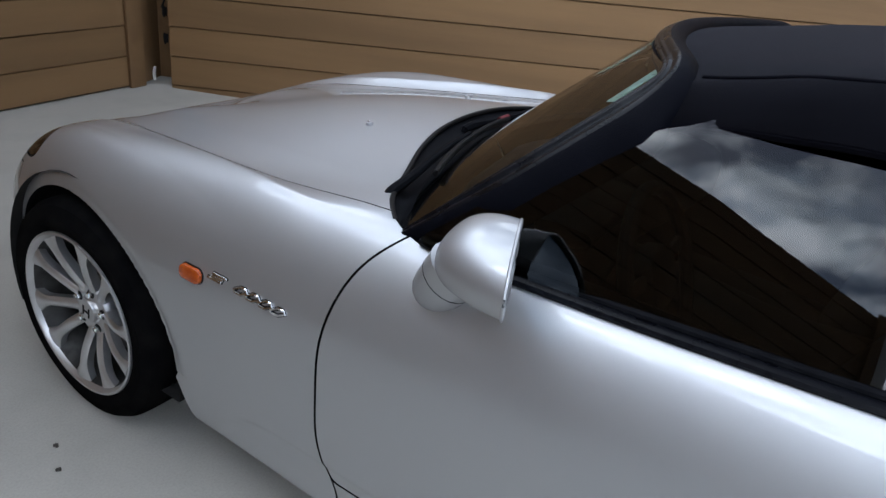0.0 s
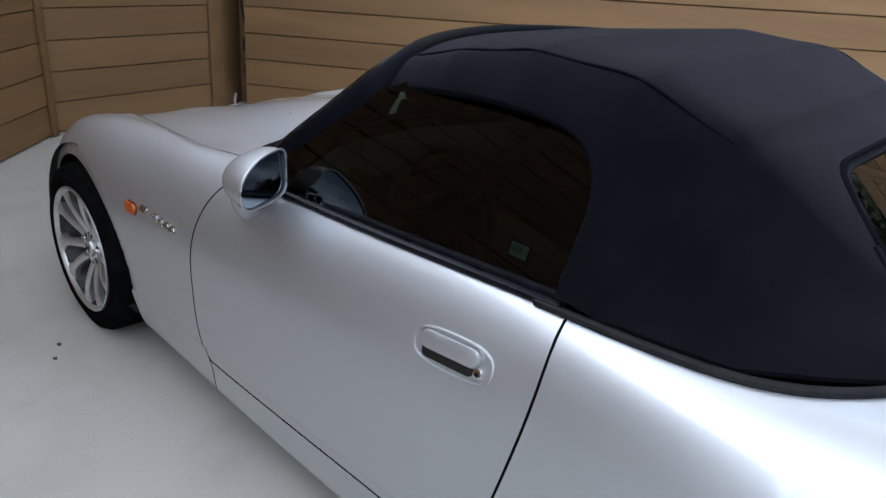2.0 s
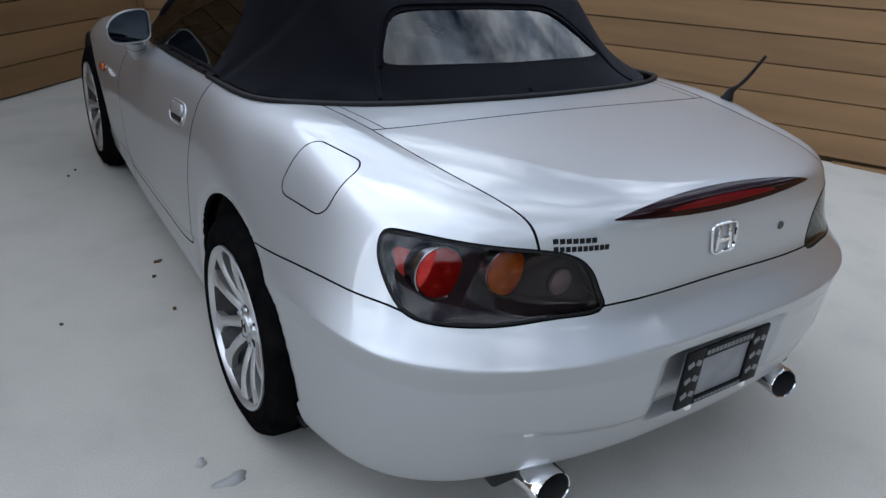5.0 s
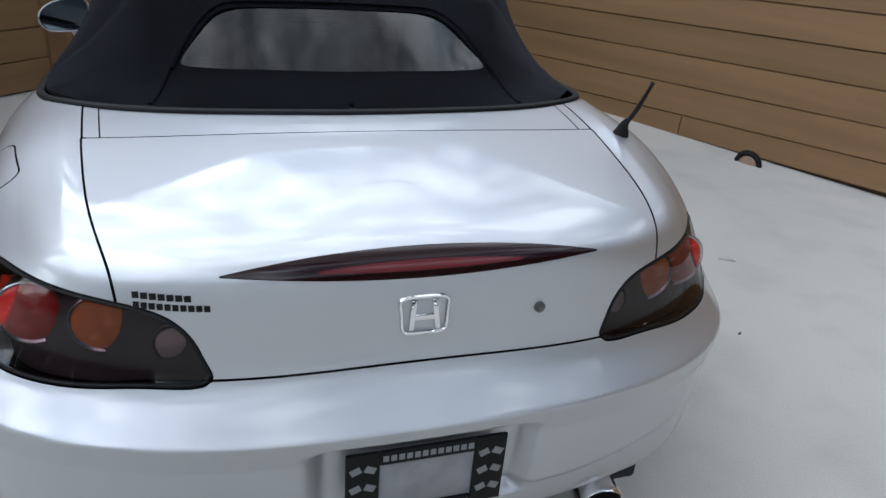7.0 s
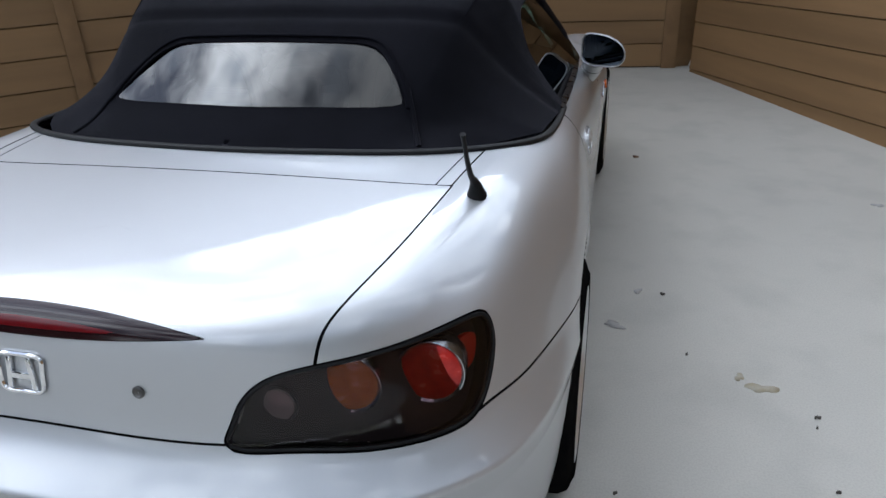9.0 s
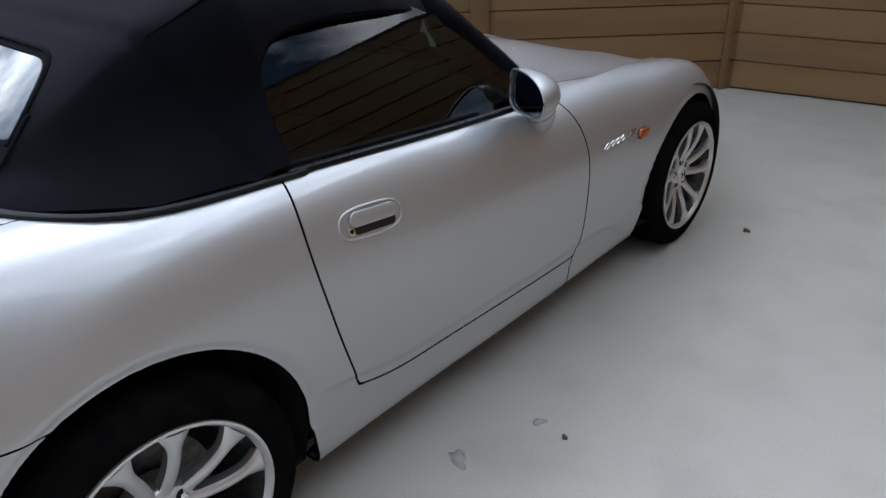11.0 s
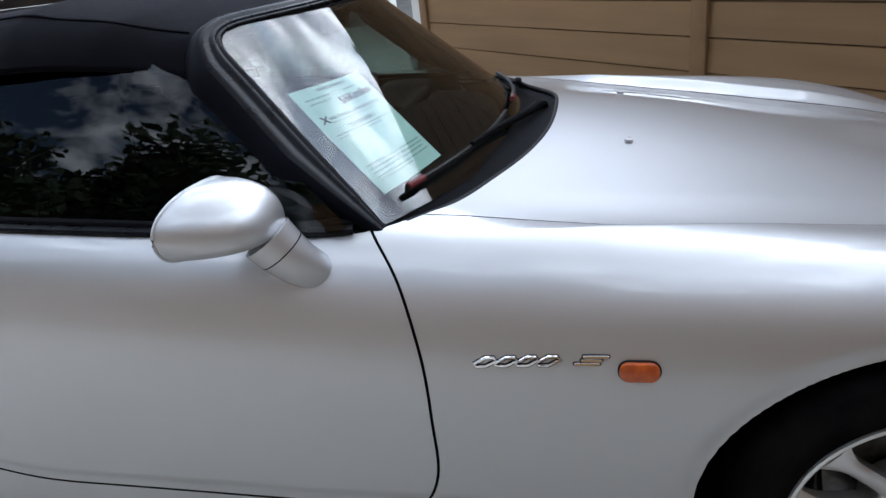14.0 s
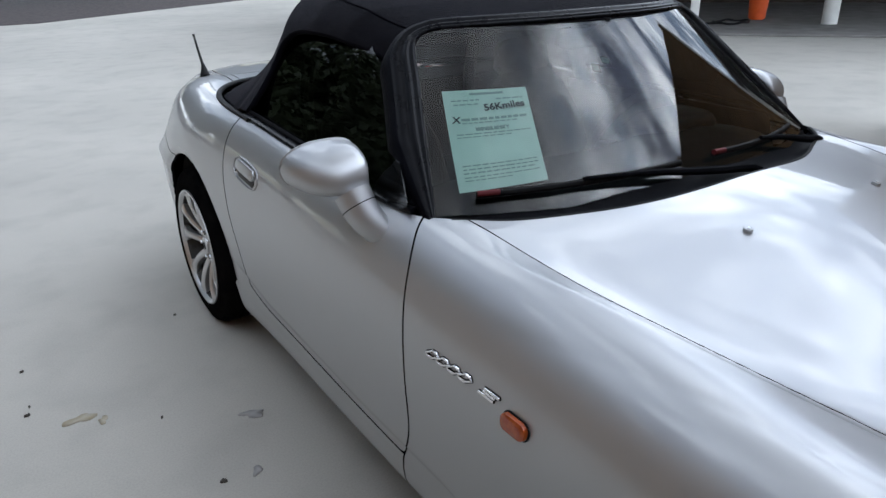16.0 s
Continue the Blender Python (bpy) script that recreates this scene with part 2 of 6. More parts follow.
# ---- mesh tools ----
def mesh_object(name, verts, faces, mat, parent=None, label="", angle=35.0, normals=None):
    me = bpy.data.meshes.new(name)
    me.from_pydata([tuple(v) for v in verts], [], [tuple(f) for f in faces])
    me.materials.append(mat)
    me.polygons.foreach_set("use_smooth", [True] * len(me.polygons))
    if normals is not None:
        me.normals_split_custom_set_from_vertices([tuple(n) for n in normals])
    elif angle:
        me.set_sharp_from_angle(angle=radians(angle))
    me.update()
    ob = new(name, me)
    ob.parent = parent
    if label:
        tagged(ob, label)
    return ob


def part(name, bm, mat, parent=None, label="", angle=35.0):
    me = bpy.data.meshes.new(name)
    bmesh.ops.recalc_face_normals(bm, faces=bm.faces[:])
    bm.to_mesh(me)
    bm.free()
    me.materials.append(mat)
    me.polygons.foreach_set("use_smooth", [True] * len(me.polygons))
    me.set_sharp_from_angle(angle=radians(angle))
    ob = new(name, me)
    ob.parent = parent
    if label:
        tagged(ob, label)
    return ob


def share(ob, m, parent):
    """Another part on the same mesh."""
    o = new(ob.name.split(".")[0], ob.data)
    o.parent = parent
    o.matrix_local = m
    return o


def box_bm(centre, size, bevel=0.0, segments=2, turn=None):
    bm = bmesh.new()
    bmesh.ops.create_cube(bm, size=1.0)
    bmesh.ops.scale(bm, vec=size, verts=bm.verts)
    if bevel:
        bmesh.ops.bevel(bm, geom=bm.edges[:], offset=bevel, segments=segments, affect="EDGES", profile=0.5)
    if turn:
        bmesh.ops.transform(bm, matrix=turn, verts=bm.verts)
    bmesh.ops.translate(bm, vec=centre, verts=bm.verts)
    return bm


def spline(xs, ys):
    """Natural cubic spline; returns a function of arrays, held straight past its ends."""
    x, y = np.array(xs, float), np.array(ys, float)
    n = len(x)
    h = np.diff(x)
    a = np.zeros((n, n))
    r = np.zeros(n)
    a[0, 0] = a[-1, -1] = 1
    for i in range(1, n - 1):
        a[i, i - 1:i + 2] = h[i - 1], 2 * (h[i - 1] + h[i]), h[i]
        r[i] = 6 * ((y[i + 1] - y[i]) / h[i] - (y[i] - y[i - 1]) / h[i - 1])
    m = np.linalg.solve(a, r)

    def value(q):
        q = np.asarray(q, float)
        i = np.clip(np.searchsorted(x, q) - 1, 0, n - 2)
        c = np.clip(q, x[0], x[-1])
        u, v = (x[i + 1] - c) / h[i], (c - x[i]) / h[i]
        out = u * y[i] + v * y[i + 1] + ((u ** 3 - u) * m[i] + (v ** 3 - v) * m[i + 1]) * h[i] ** 2 / 6
        s0 = (y[1] - y[0]) / h[0] - h[0] * m[1] / 6
        s1 = (y[-1] - y[-2]) / h[-1] + h[-1] * m[-2] / 6
        return out + np.where(q < x[0], (q - x[0]) * s0, 0) + np.where(q > x[-1], (q - x[-1]) * s1, 0)
    return value


def smooth_path(points, n, closed=False):
    """A smooth curve through points, as n places at even steps."""
    p = np.array(points, float)
    if closed:
        p = np.vstack([p[-2:], p, p[:3]])
    t = np.concatenate([[0], np.cumsum(np.sqrt(np.linalg.norm(np.diff(p, axis=0), axis=1)))])
    f = [spline(t, p[:, k]) for k in range(p.shape[1])]
    lo, hi = (t[2], t[-3]) if closed else (t[0], t[-1])
    dense = np.linspace(lo, hi, n * 8)
    q = np.stack([g(dense) for g in f], 1)
    s = np.concatenate([[0], np.cumsum(np.linalg.norm(np.diff(q, axis=0), axis=1))])
    want = np.linspace(0, s[-1], n, endpoint=not closed)
    return np.stack([np.interp(want, s, q[:, k]) for k in range(p.shape[1])], 1)


def tube(path, radius, sides=10, closed=False, flat=1.0, up=(0, 0, 1)):
    """Sweeps an ellipse along a path; radius may be one number or one a point. Returns verts and faces."""
    p = np.array(path, float)
    n = len(p)
    r = np.broadcast_to(np.asarray(radius, float), (n,))
    t = np.gradient(p, axis=0) if not closed else np.roll(p, -1, 0) - np.roll(p, 1, 0)
    t /= np.linalg.norm(t, axis=1)[:, None] + 1e-12
    a = np.cross(t, np.array(up, float))
    a /= np.linalg.norm(a, axis=1)[:, None] + 1e-9
    b = np.cross(a, t)
    ang = np.linspace(0, 2 * np.pi, sides, endpoint=False)
    v = (p[:, None, :] + r[:, None, None] * (np.cos(ang)[None, :, None] * a[:, None, :] + flat * np.sin(ang)[None, :, None] * b[:, None, :])).reshape(-1, 3)
    f = []
    for i in range(n if closed else n - 1):
        j = (i + 1) % n
        for k in range(sides):
            l = (k + 1) % sides
            f.append((i * sides + k, i * sides + l, j * sides + l, j * sides + k))
    if not closed:
        f.append(tuple(range(sides)))
        f.append(tuple(range((n - 1) * sides + sides - 1, (n - 1) * sides - 1, -1)))
    return v, f


def lathe_x(profile, sides=64):
    """Turns (x, radius) pairs about the x axis."""
    v, f = [], []
    for i, (x, r) in enumerate(profile):
        for k in range(sides):
            a = 2 * math.pi * k / sides
            v.append((x, r * math.cos(a), r * math.sin(a)))
    for i in range(len(profile) - 1):
        for k in range(sides):
            l = (k + 1) % sides
            f.append((i * sides + k, i * sides + l, (i + 1) * sides + l, (i + 1) * sides + k))
    return v, f


class Sheet:
    """A triangle sheet with normals, which signed fields cut along their zero lines."""

    def __init__(self, v, n, t):
        self.v, self.n, self.t = v, n, t

    def cut(self, f):
        """Splits by the field f(points): the part where f < 0, and the rest."""
        val = np.asarray(f(self.v), float)
        val = np.where(np.abs(val) < 1e-5, 1e-5, val)
        neg = val < 0
        c = neg[self.t].sum(1)
        tin, tout = list(map(tuple, self.t[c == 3])), list(map(tuple, self.t[c == 0]))
        v, n, seen = list(self.v), list(self.n), {}

        def mid(i, j):
            k = (i, j) if i < j else (j, i)
            if k not in seen:
                w = val[i] / (val[i] - val[j])
                seen[k] = len(v)
                v.append(self.v[i] + w * (self.v[j] - self.v[i]))
                q = self.n[i] + w * (self.n[j] - self.n[i])
                n.append(q / np.linalg.norm(q))
            return seen[k]
        for tri in self.t[(c == 1) | (c == 2)]:
            k = [int(x) for x in tri]
            lone = neg[k[0]] if neg[k[1]] != neg[k[0]] and neg[k[2]] != neg[k[0]] else None
            for r in range(3):
                a, b, d = k[r], k[(r + 1) % 3], k[(r + 2) % 3]
                if neg[a] != neg[b] and neg[a] != neg[d]:
                    p, q = mid(a, b), mid(a, d)
                    one, two = [(a, p, q)], [(p, b, d), (p, d, q)]
                    if neg[a]:
                        tin += one
                        tout += two
                    else:
                        tout += one
                        tin += two
                    break
        v, n = np.array(v), np.array(n)
        return Sheet(v, n, np.array(tin, int).reshape(-1, 3)).tidy(), Sheet(v, n, np.array(tout, int).reshape(-1, 3)).tidy()

    def tidy(self):
        used, back = np.unique(self.t, return_inverse=True)
        return Sheet(self.v[used], self.n[used], back.reshape(-1, 3))

    def panel(self, f, gap=0.0030):
        """Cuts a panel out along f = 0 with an open joint round it: the panel, and what is left."""
        inner, rest = self.cut(lambda p: f(p) + gap)
        return inner, rest.cut(lambda p: f(p) - gap)[1]

    def mirrored(self):
        k = np.array([-1, 1, 1])
        return Sheet(self.v * k, self.n * k, self.t[:, ::-1])

    def joined(self, other):
        return Sheet(np.vstack([self.v, other.v]), np.vstack([self.n, other.n]), np.vstack([self.t, other.t + len(self.v)]))

    def both(self):
        """With its mirror half, welded along the middle."""
        s = self.joined(self.mirrored())
        key = np.round(s.v, 5)
        on = np.abs(s.v[:, 0]) < 1e-4
        first, remap = {}, np.arange(len(s.v))
        for i in np.where(on)[0]:
            remap[i] = first.setdefault(tuple(np.abs(key[i])), i)
        n = s.n.copy()
        n[on, 0] = 0
        n /= np.linalg.norm(n, axis=1)[:, None] + 1e-12
        return Sheet(s.v, n, remap[s.t]).tidy()

    def rim(self):
        e = np.vstack([self.t[:, [0, 1]], self.t[:, [1, 2]], self.t[:, [2, 0]]])
        s = np.sort(e, 1)
        _, inv, cnt = np.unique(s, axis=0, return_inverse=True, return_counts=True)
        return e[cnt[inv.ravel()] == 1]

    def make(self, name, mat, parent, label="", lip=0.012):
        """A mesh object; its free edges turn inwards by the lip, like pressed sheet."""
        v, n, f = [self.v], [self.n], [tuple(x) for x in self.t]
        if lip:
            e = self.rim()
            ids = np.unique(e)
            pos = {int(k): len(self.v) + i for i, k in enumerate(ids)}
            pos2 = {int(k): len(self.v) + len(ids) + i for i, k in enumerate(ids)}
            out = np.zeros((len(self.v), 3))
            for a, b in e:
                d = np.cross(self.v[b] - self.v[a], self.n[a])
                out[a] += d
                out[b] += d
            out /= np.linalg.norm(out, axis=1)[:, None] + 1e-12
            side = out[ids] * 0.8 + self.n[ids] * 0.2
            v += [self.v[ids], self.v[ids] - self.n[ids] * lip]
            n += [side, side]
            for a, b in e:
                a, b = int(a), int(b)
                f.append((pos[b], pos[a], pos2[a], pos2[b]))
        ob = mesh_object(name, np.vstack(v), f, mat, parent, label, normals=np.vstack(n))
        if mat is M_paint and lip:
            # the folded edge is coloured black, as the shade inside the joints
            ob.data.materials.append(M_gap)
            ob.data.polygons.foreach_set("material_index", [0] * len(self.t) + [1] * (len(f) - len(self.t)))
        return ob

    def moved(self, d):
        return Sheet(self.v + self.n * d, self.n, self.t)


def loft(points, flip=False):
    """A sheet over a grid of points [rows, columns, 3], with smooth normals."""
    g = np.array(points, float)
    nu, nv = g.shape[:2]
    v = g.reshape(-1, 3)
    i = (np.arange(nu - 1)[:, None] * nv + np.arange(nv - 1)[None]).ravel()
    t = np.concatenate([np.stack([i, i + nv, i + nv + 1], 1), np.stack([i, i + nv + 1, i + 1], 1)])
    if flip:
        t = t[:, ::-1]
    fn = np.cross(v[t[:, 1]] - v[t[:, 0]], v[t[:, 2]] - v[t[:, 0]])
    n = np.zeros_like(v)
    for k in range(3):
        np.add.at(n, t[:, k], fn)
    n /= np.linalg.norm(n, axis=1)[:, None] + 1e-14
    return Sheet(v, n, t)


def outline_field(points, n=160, closed=True):
    """Signed distance to a smooth closed outline in a plane: below zero inside."""
    q = smooth_path(points, n, closed)
    r = np.roll(q, -1, 0)

    def field(p):
        p = np.asarray(p, float)
        d = np.full(len(p), 1e9)
        inside = np.zeros(len(p), bool)
        for a, b in zip(q, r):
            e = b - a
            w = p - a
            k = np.clip((w @ e) / (e @ e + 1e-12), 0, 1)
            d = np.minimum(d, np.linalg.norm(w - k[:, None] * e, axis=1))
            c = ((a[1] > p[:, 1]) != (b[1] > p[:, 1])) & (p[:, 0] < (b[0] - a[0]) * (p[:, 1] - a[1]) / (b[1] - a[1] + 1e-15) + a[0])
            inside ^= c
        return np.where(inside, -d, d)
    return field


def rounded_box(p, centre, half, r):
    q = np.abs(p - np.array(centre)) - (np.array(half) - r)
    return np.linalg.norm(np.maximum(q, 0), axis=1) + np.minimum(q.max(1), 0) - r

# ---- ground and board walls ----
def concrete_material():
    m = material("concrete", (0.56, 0.55, 0.53), 0.85)
    nd, lk = m.node_tree.nodes, m.node_tree.links
    b = nd["Principled BSDF"]
    tc = nd.new("ShaderNodeTexCoord")
    big, mid_, fine = nd.new("ShaderNodeTexNoise"), nd.new("ShaderNodeTexNoise"), nd.new("ShaderNodeTexNoise")
    for n, s, d in ((big, 0.45, 5.0), (mid_, 3.2, 8.0), (fine, 160.0, 4.0)):
        n.inputs["Scale"].default_value, n.inputs["Detail"].default_value = s, d
        lk.new(tc.outputs["Object"], n.inputs["Vector"])
    r1 = nd.new("ShaderNodeValToRGB")
    r1.color_ramp.elements[0].position, r1.color_ramp.elements[0].color = 0.3, (0.400, 0.384, 0.346, 1)
    r1.color_ramp.elements[1].position, r1.color_ramp.elements[1].color = 0.7, (0.486, 0.466, 0.420, 1)
    lk.new(big.outputs["Fac"], r1.inputs["Fac"])
    r2 = nd.new("ShaderNodeValToRGB")
    r2.color_ramp.elements[0].position, r2.color_ramp.elements[0].color = 0.28, (0.88, 0.88, 0.88, 1)
    r2.color_ramp.elements[1].position, r2.color_ramp.elements[1].color = 0.52, (1, 1, 1, 1)
    lk.new(mid_.outputs["Fac"], r2.inputs["Fac"])
    r3 = nd.new("ShaderNodeValToRGB")
    r3.color_ramp.elements[0].position, r3.color_ramp.elements[0].color = 0.3, (0.90, 0.90, 0.90, 1)
    r3.color_ramp.elements[1].position, r3.color_ramp.elements[1].color = 0.6, (1, 1, 1, 1)
    lk.new(fine.outputs["Fac"], r3.inputs["Fac"])
    prev = r1.outputs["Color"]
    for r in (r2, r3):
        mx = nd.new("ShaderNodeMix")
        mx.data_type, mx.blend_type = "RGBA", "MULTIPLY"
        mx.inputs["Factor"].default_value = 1.0
        lk.new(prev, mx.inputs["A"])
        lk.new(r.outputs["Color"], mx.inputs["B"])
        prev = mx.outputs["Result"]
    lk.new(prev, b.inputs["Base Color"])
    bp = nd.new("ShaderNodeBump")
    bp.inputs["Strength"].default_value, bp.inputs["Distance"].default_value = 0.25, 0.002
    lk.new(fine.outputs["Fac"], bp.inputs["Height"])
    lk.new(bp.outputs["Normal"], b.inputs["Normal"])
    return m


M_concrete = concrete_material()
M_board = vary(material("brown_painted_board", (0.30, 0.18, 0.08), 0.7), (0.165, 0.092, 0.038), (0.215, 0.122, 0.052), 2.2, rough=(0.6, 0.8), bump=0.25, bump_scale=60, stretch=(0.25, 1, 3), per_object=0.07)
M_post = vary(material("brown_painted_post", (0.29, 0.17, 0.075), 0.7), (0.16, 0.088, 0.038), (0.205, 0.116, 0.051), 6, rough=(0.6, 0.8), bump=0.2, bump_scale=60)
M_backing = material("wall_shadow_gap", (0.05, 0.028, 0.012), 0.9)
M_hole = material("black_steel", (0.006, 0.006, 0.007), 0.7)
M_white = vary(material("white_paint", (0.78, 0.77, 0.74), 0.6), (0.74, 0.73, 0.70), (0.82, 0.81, 0.78), 5)
M_asphalt = vary(material("dark_ground_cover", (0.055, 0.045, 0.045), 0.9), (0.035, 0.028, 0.030), (0.085, 0.068, 0.066), 7, bump=0.5, bump_scale=40)

ground = mesh_object("ground", [(-400, -400, 0), (400, -400, 0), (400, 400, 0), (-400, 400, 0)], [(0, 1, 2, 3)], M_concrete)
tagged(ground, "pale grey broom-finished concrete yard with faint stains", "ground", kind="structure")

BOARD, FIRST = 0.2035, 0.016


def board_wall(name, a, b, high, posts, label, seams=(), rise=0.0, begin=0.0):
    """Horizontal lap boards on a dark backing from a to b, with posts at the given distances along it (distance, width).
    The courses climb by the rise for each metre, so that the lowest one tapers into the ground."""
    a, b = Vector((*a, 0)), Vector((*b, 0))
    length = (b - a).length
    turn = math.degrees(math.atan2(b.y - a.y, b.x - a.x))
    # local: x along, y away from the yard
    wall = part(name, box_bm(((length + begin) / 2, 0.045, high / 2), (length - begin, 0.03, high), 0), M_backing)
    wall.matrix_world = pose(a.x, a.y, 0, 0, 0, turn)
    tagged(wall, label, "wall", kind="structure")
    stops = [begin] + [s for s, w in posts if 0.2 < s < length - 0.2] + [length]
    for i in range(len(stops) - 1):
        for r in range(-int(length * rise / BOARD) - 1, int(high / BOARD) + 1):
            cuts = [stops[i]] + [s for s, row_ in seams if row_ == r and stops[i] < s < stops[i + 1]] + [stops[i + 1]]
            for k in range(len(cuts) - 1):
                x0, x1 = cuts[k] + 0.003, cuts[k + 1] - 0.003
                # a course that meets the ground begins where it rises out of it
                if rise and FIRST + r * BOARD + BOARD + rise * x0 < 0.02:
                    x0 = min(max(x0, (0.02 - FIRST - (r + 1) * BOARD) / rise), x1)
                lo0, lo1 = (FIRST + r * BOARD + rise * x for x in (x0, x1))
                z0, z1 = max(lo0, 0.0), max(lo1, 0.0)
                t0, t1 = min(lo0 + BOARD - 0.007, high), min(lo1 + BOARD - 0.007, high)
                if x1 - x0 < 0.02 or t1 < 0.012 or t0 < 0.008 or z0 > high - 0.02 or z1 > high - 0.02:
                    continue
                lean = 0.003
                v = [(x0, -0.003, z0), (x1, -0.003, z1), (x1, lean, t1 - 0.004), (x0, lean, t0 - 0.004), (x0, lean + 0.006, t0), (x1, lean + 0.006, t1),
                     (x0, 0.029, z0), (x1, 0.029, z1), (x1, 0.029, t1), (x0, 0.029, t0)]
                f = [(0, 1, 2, 3), (3, 2, 5, 4), (4, 5, 8, 9), (1, 0, 6, 7), (0, 3, 4, 9, 6), (1, 7, 8, 5, 2)]
                mesh_object("board", v, f, M_board, wall, angle=20)
    for s, w in posts:
        part("post", box_bm((s, -0.017, high / 2 + 0.02), (w, 0.026, high + 0.04), 0.004), M_post, wall)
    return wall


CORNER, KINK = (1.40, 4.07), (0.0, 3.87)
wall_right = board_wall("wall_right", CORNER, (8.20, -9.62), 2.96, [(6.6, 0.1), (11.0, 0.1)], "brown painted lap-board wall beside the car", seams=((3.22, -1), (7.4, -1), (9.1, -2)), rise=0.0415, begin=0.195)
wall_front = board_wall("wall_front", KINK, (1.37, 4.05), 3.42, [(1.317, 0.13)], "brown painted lap-board wall across the end of the yard")
wall_left = board_wall("wall_left", (-4.75, -0.85), (0.04, 3.91), 3.42, [(0.05, 0.1), (3.02, 0.11), (4.78, 0.13), (6.62, 0.06)], "brown painted lap-board wall running off at an angle")
trim_end = part("trim", box_bm((-4.80, -0.90, 1.725), (0.09, 0.09, 3.45), 0.005), M_white)
tagged(trim_end, "white painted corner trim of the board wall", "trim", kind="structure")
# the corner stands open: a narrow recess with a back panel, a post, two latches and a hanging cord
recess = part("corner_recess", box_bm((0.10, 0.275, 1.735), (0.90, 0.03, 3.47), 0.003), M_post)
recess.matrix_world = wall_right.matrix_world.copy()
tagged(recess, "dark brown recess panel in the open wall corner", "wall", kind="structure")
part("post", box_bm((0.145, 0.225, 1.735), (0.10, 0.066, 3.47), 0.004), M_post, recess)
part("jamb", box_bm((-0.070, 0.120, 1.735), (0.106, 0.280, 3.47), 0.003), M_post, recess)
part("jamb", box_bm((0.215, 0.150, 1.48), (0.036, 0.176, 2.96), 0.003), M_post, recess)
for z in (0.285, 0.475):
    latch = part("latch", box_bm((0.040, 0.251, z), (0.034, 0.014, 0.062), 0.004), M_hole, recess, "black steel latch")
    part("latch_bolt", box_bm((0.040, 0.240, z), (0.012, 0.010, 0.080), 0.003), M_hole, latch)
v, f = tube(smooth_path([(0.010, 0.250, 1.30), (0.020, 0.248, 1.0), (0.012, 0.250, 0.80), (0.050, 0.248, 0.64), (0.046, 0.250, 0.56), (0.020, 0.250, 0.50)], 40), 0.007, 6)
mesh_object("cord", v, f, M_hole, recess, "black hanging cord")
v, f = tube(smooth_path([(0, 0, 0.010), (0.02, 0.035, 0.045), (0.045, 0.06, 0.085)], 10), np.linspace(0.010, 0.013, 10), 8)
scrap = mesh_object("pipe_stub", v, f, M_white)
scrap.matrix_world = pose(1.50, 4.10, 0)
tagged(scrap, "short pale plastic pipe stub leaning in the wall corner", "pipe")

# far side of the yard
bed = mesh_object("planting_bed", [(30, -17.9, 0), (-0.3, -17.6, 0), (-14.0, -27.0, 0), (-14, -60, 0), (30, -60, 0), (30, -17.9, 0.012), (-0.3, -17.6, 0.012), (-14.0, -27.0, 0.012), (-14, -60, 0.012), (30, -60, 0.012)],
                  [(9, 8, 7, 6, 5), (0, 1, 6, 5), (1, 2, 7, 6), (2, 3, 8, 7)], M_asphalt)
tagged(bed, "dark reddish-brown asphalt road beyond the concrete", "road", kind="structure")

# ---- the car: body shell ----
car = new("convertible_car")
tagged(car, "silver two-seat convertible with a closed navy-black canvas top", "car")

# Plan outline at the widest level, from the nose to the tail, and the line towards which the skin runs in.
OUT_X = [0, 0.40, 0.655, 0.785, 0.838, 0.838, 0.840, 0.843, 0.847, 0.868, 0.852, 0.774, 0.49, 0]
OUT_Y = [1.99, 1.945, 1.79, 1.53, 1.20, 0.78, 0.34, -0.20, -0.70, -1.20, -1.56, -1.855, -2.055, -2.108]
RUN_Y = [1.52, 1.48, 1.40, 1.28, 1.08, 0.74, 0.34, -0.20, -0.70, -1.14, -1.40, -1.585, -1.665, -1.70]
ROWS = []


def row(inset, height):
    ROWS.append((inset, height))


row([.14, .14, .14, .12, .10, .10, .10, .10, .10, .10, .10, .14, .14, .14], [.17, .17, .17, .165, .15, .15, .15, .15, .15, .16, .20, .235, .285, .285])
row([.05, .05, .05, .05, .05, .040, .033, .033, .033, .041, .045, .05, .05, .05], [.17, .17, .17, .17, .155, .155, .155, .155, .158, .17, .21, .24, .292, .29])
row([.02, .02, .02, .022, .025, .020, .013, .014, .016, .022, .022, .022, .022, .022], [.24, .24, .24, .245, .245, .245, .25, .25, .255, .26, .28, .30, .335, .33])
row([.0, .0, .002, .006, .008, .008, .008, .008, .010, .008, .006, .008, .008, .008], [.34, .34, .34, .35, .36, .37, .38, .38, .39, .39, .41, .41, .41, .41])
row([.0, .0, .0, .0, .0, .0, .0, .0, .0, .0, .0, .0, .0, .0], [.43, .43, .44, .45, .48, .51, .52, .53, .54, .53, .52, .52, .52, .52])
row([.01, .01, .01, .006, .002, .0, .0, .0, .0, .0, .0, .0, .0, .0], [.49, .49, .50, .53, .58, .60, .62, .63, .64, .625, .600, .592, .601, .603])
row([.04, .04, .035, .026, .018, .016, .016, .014, .012, .010, .003, .001, .000, .000], [.530, .530, .550, .608, .665, .685, .705, .725, .745, .735, .630, .607, .612, .614])
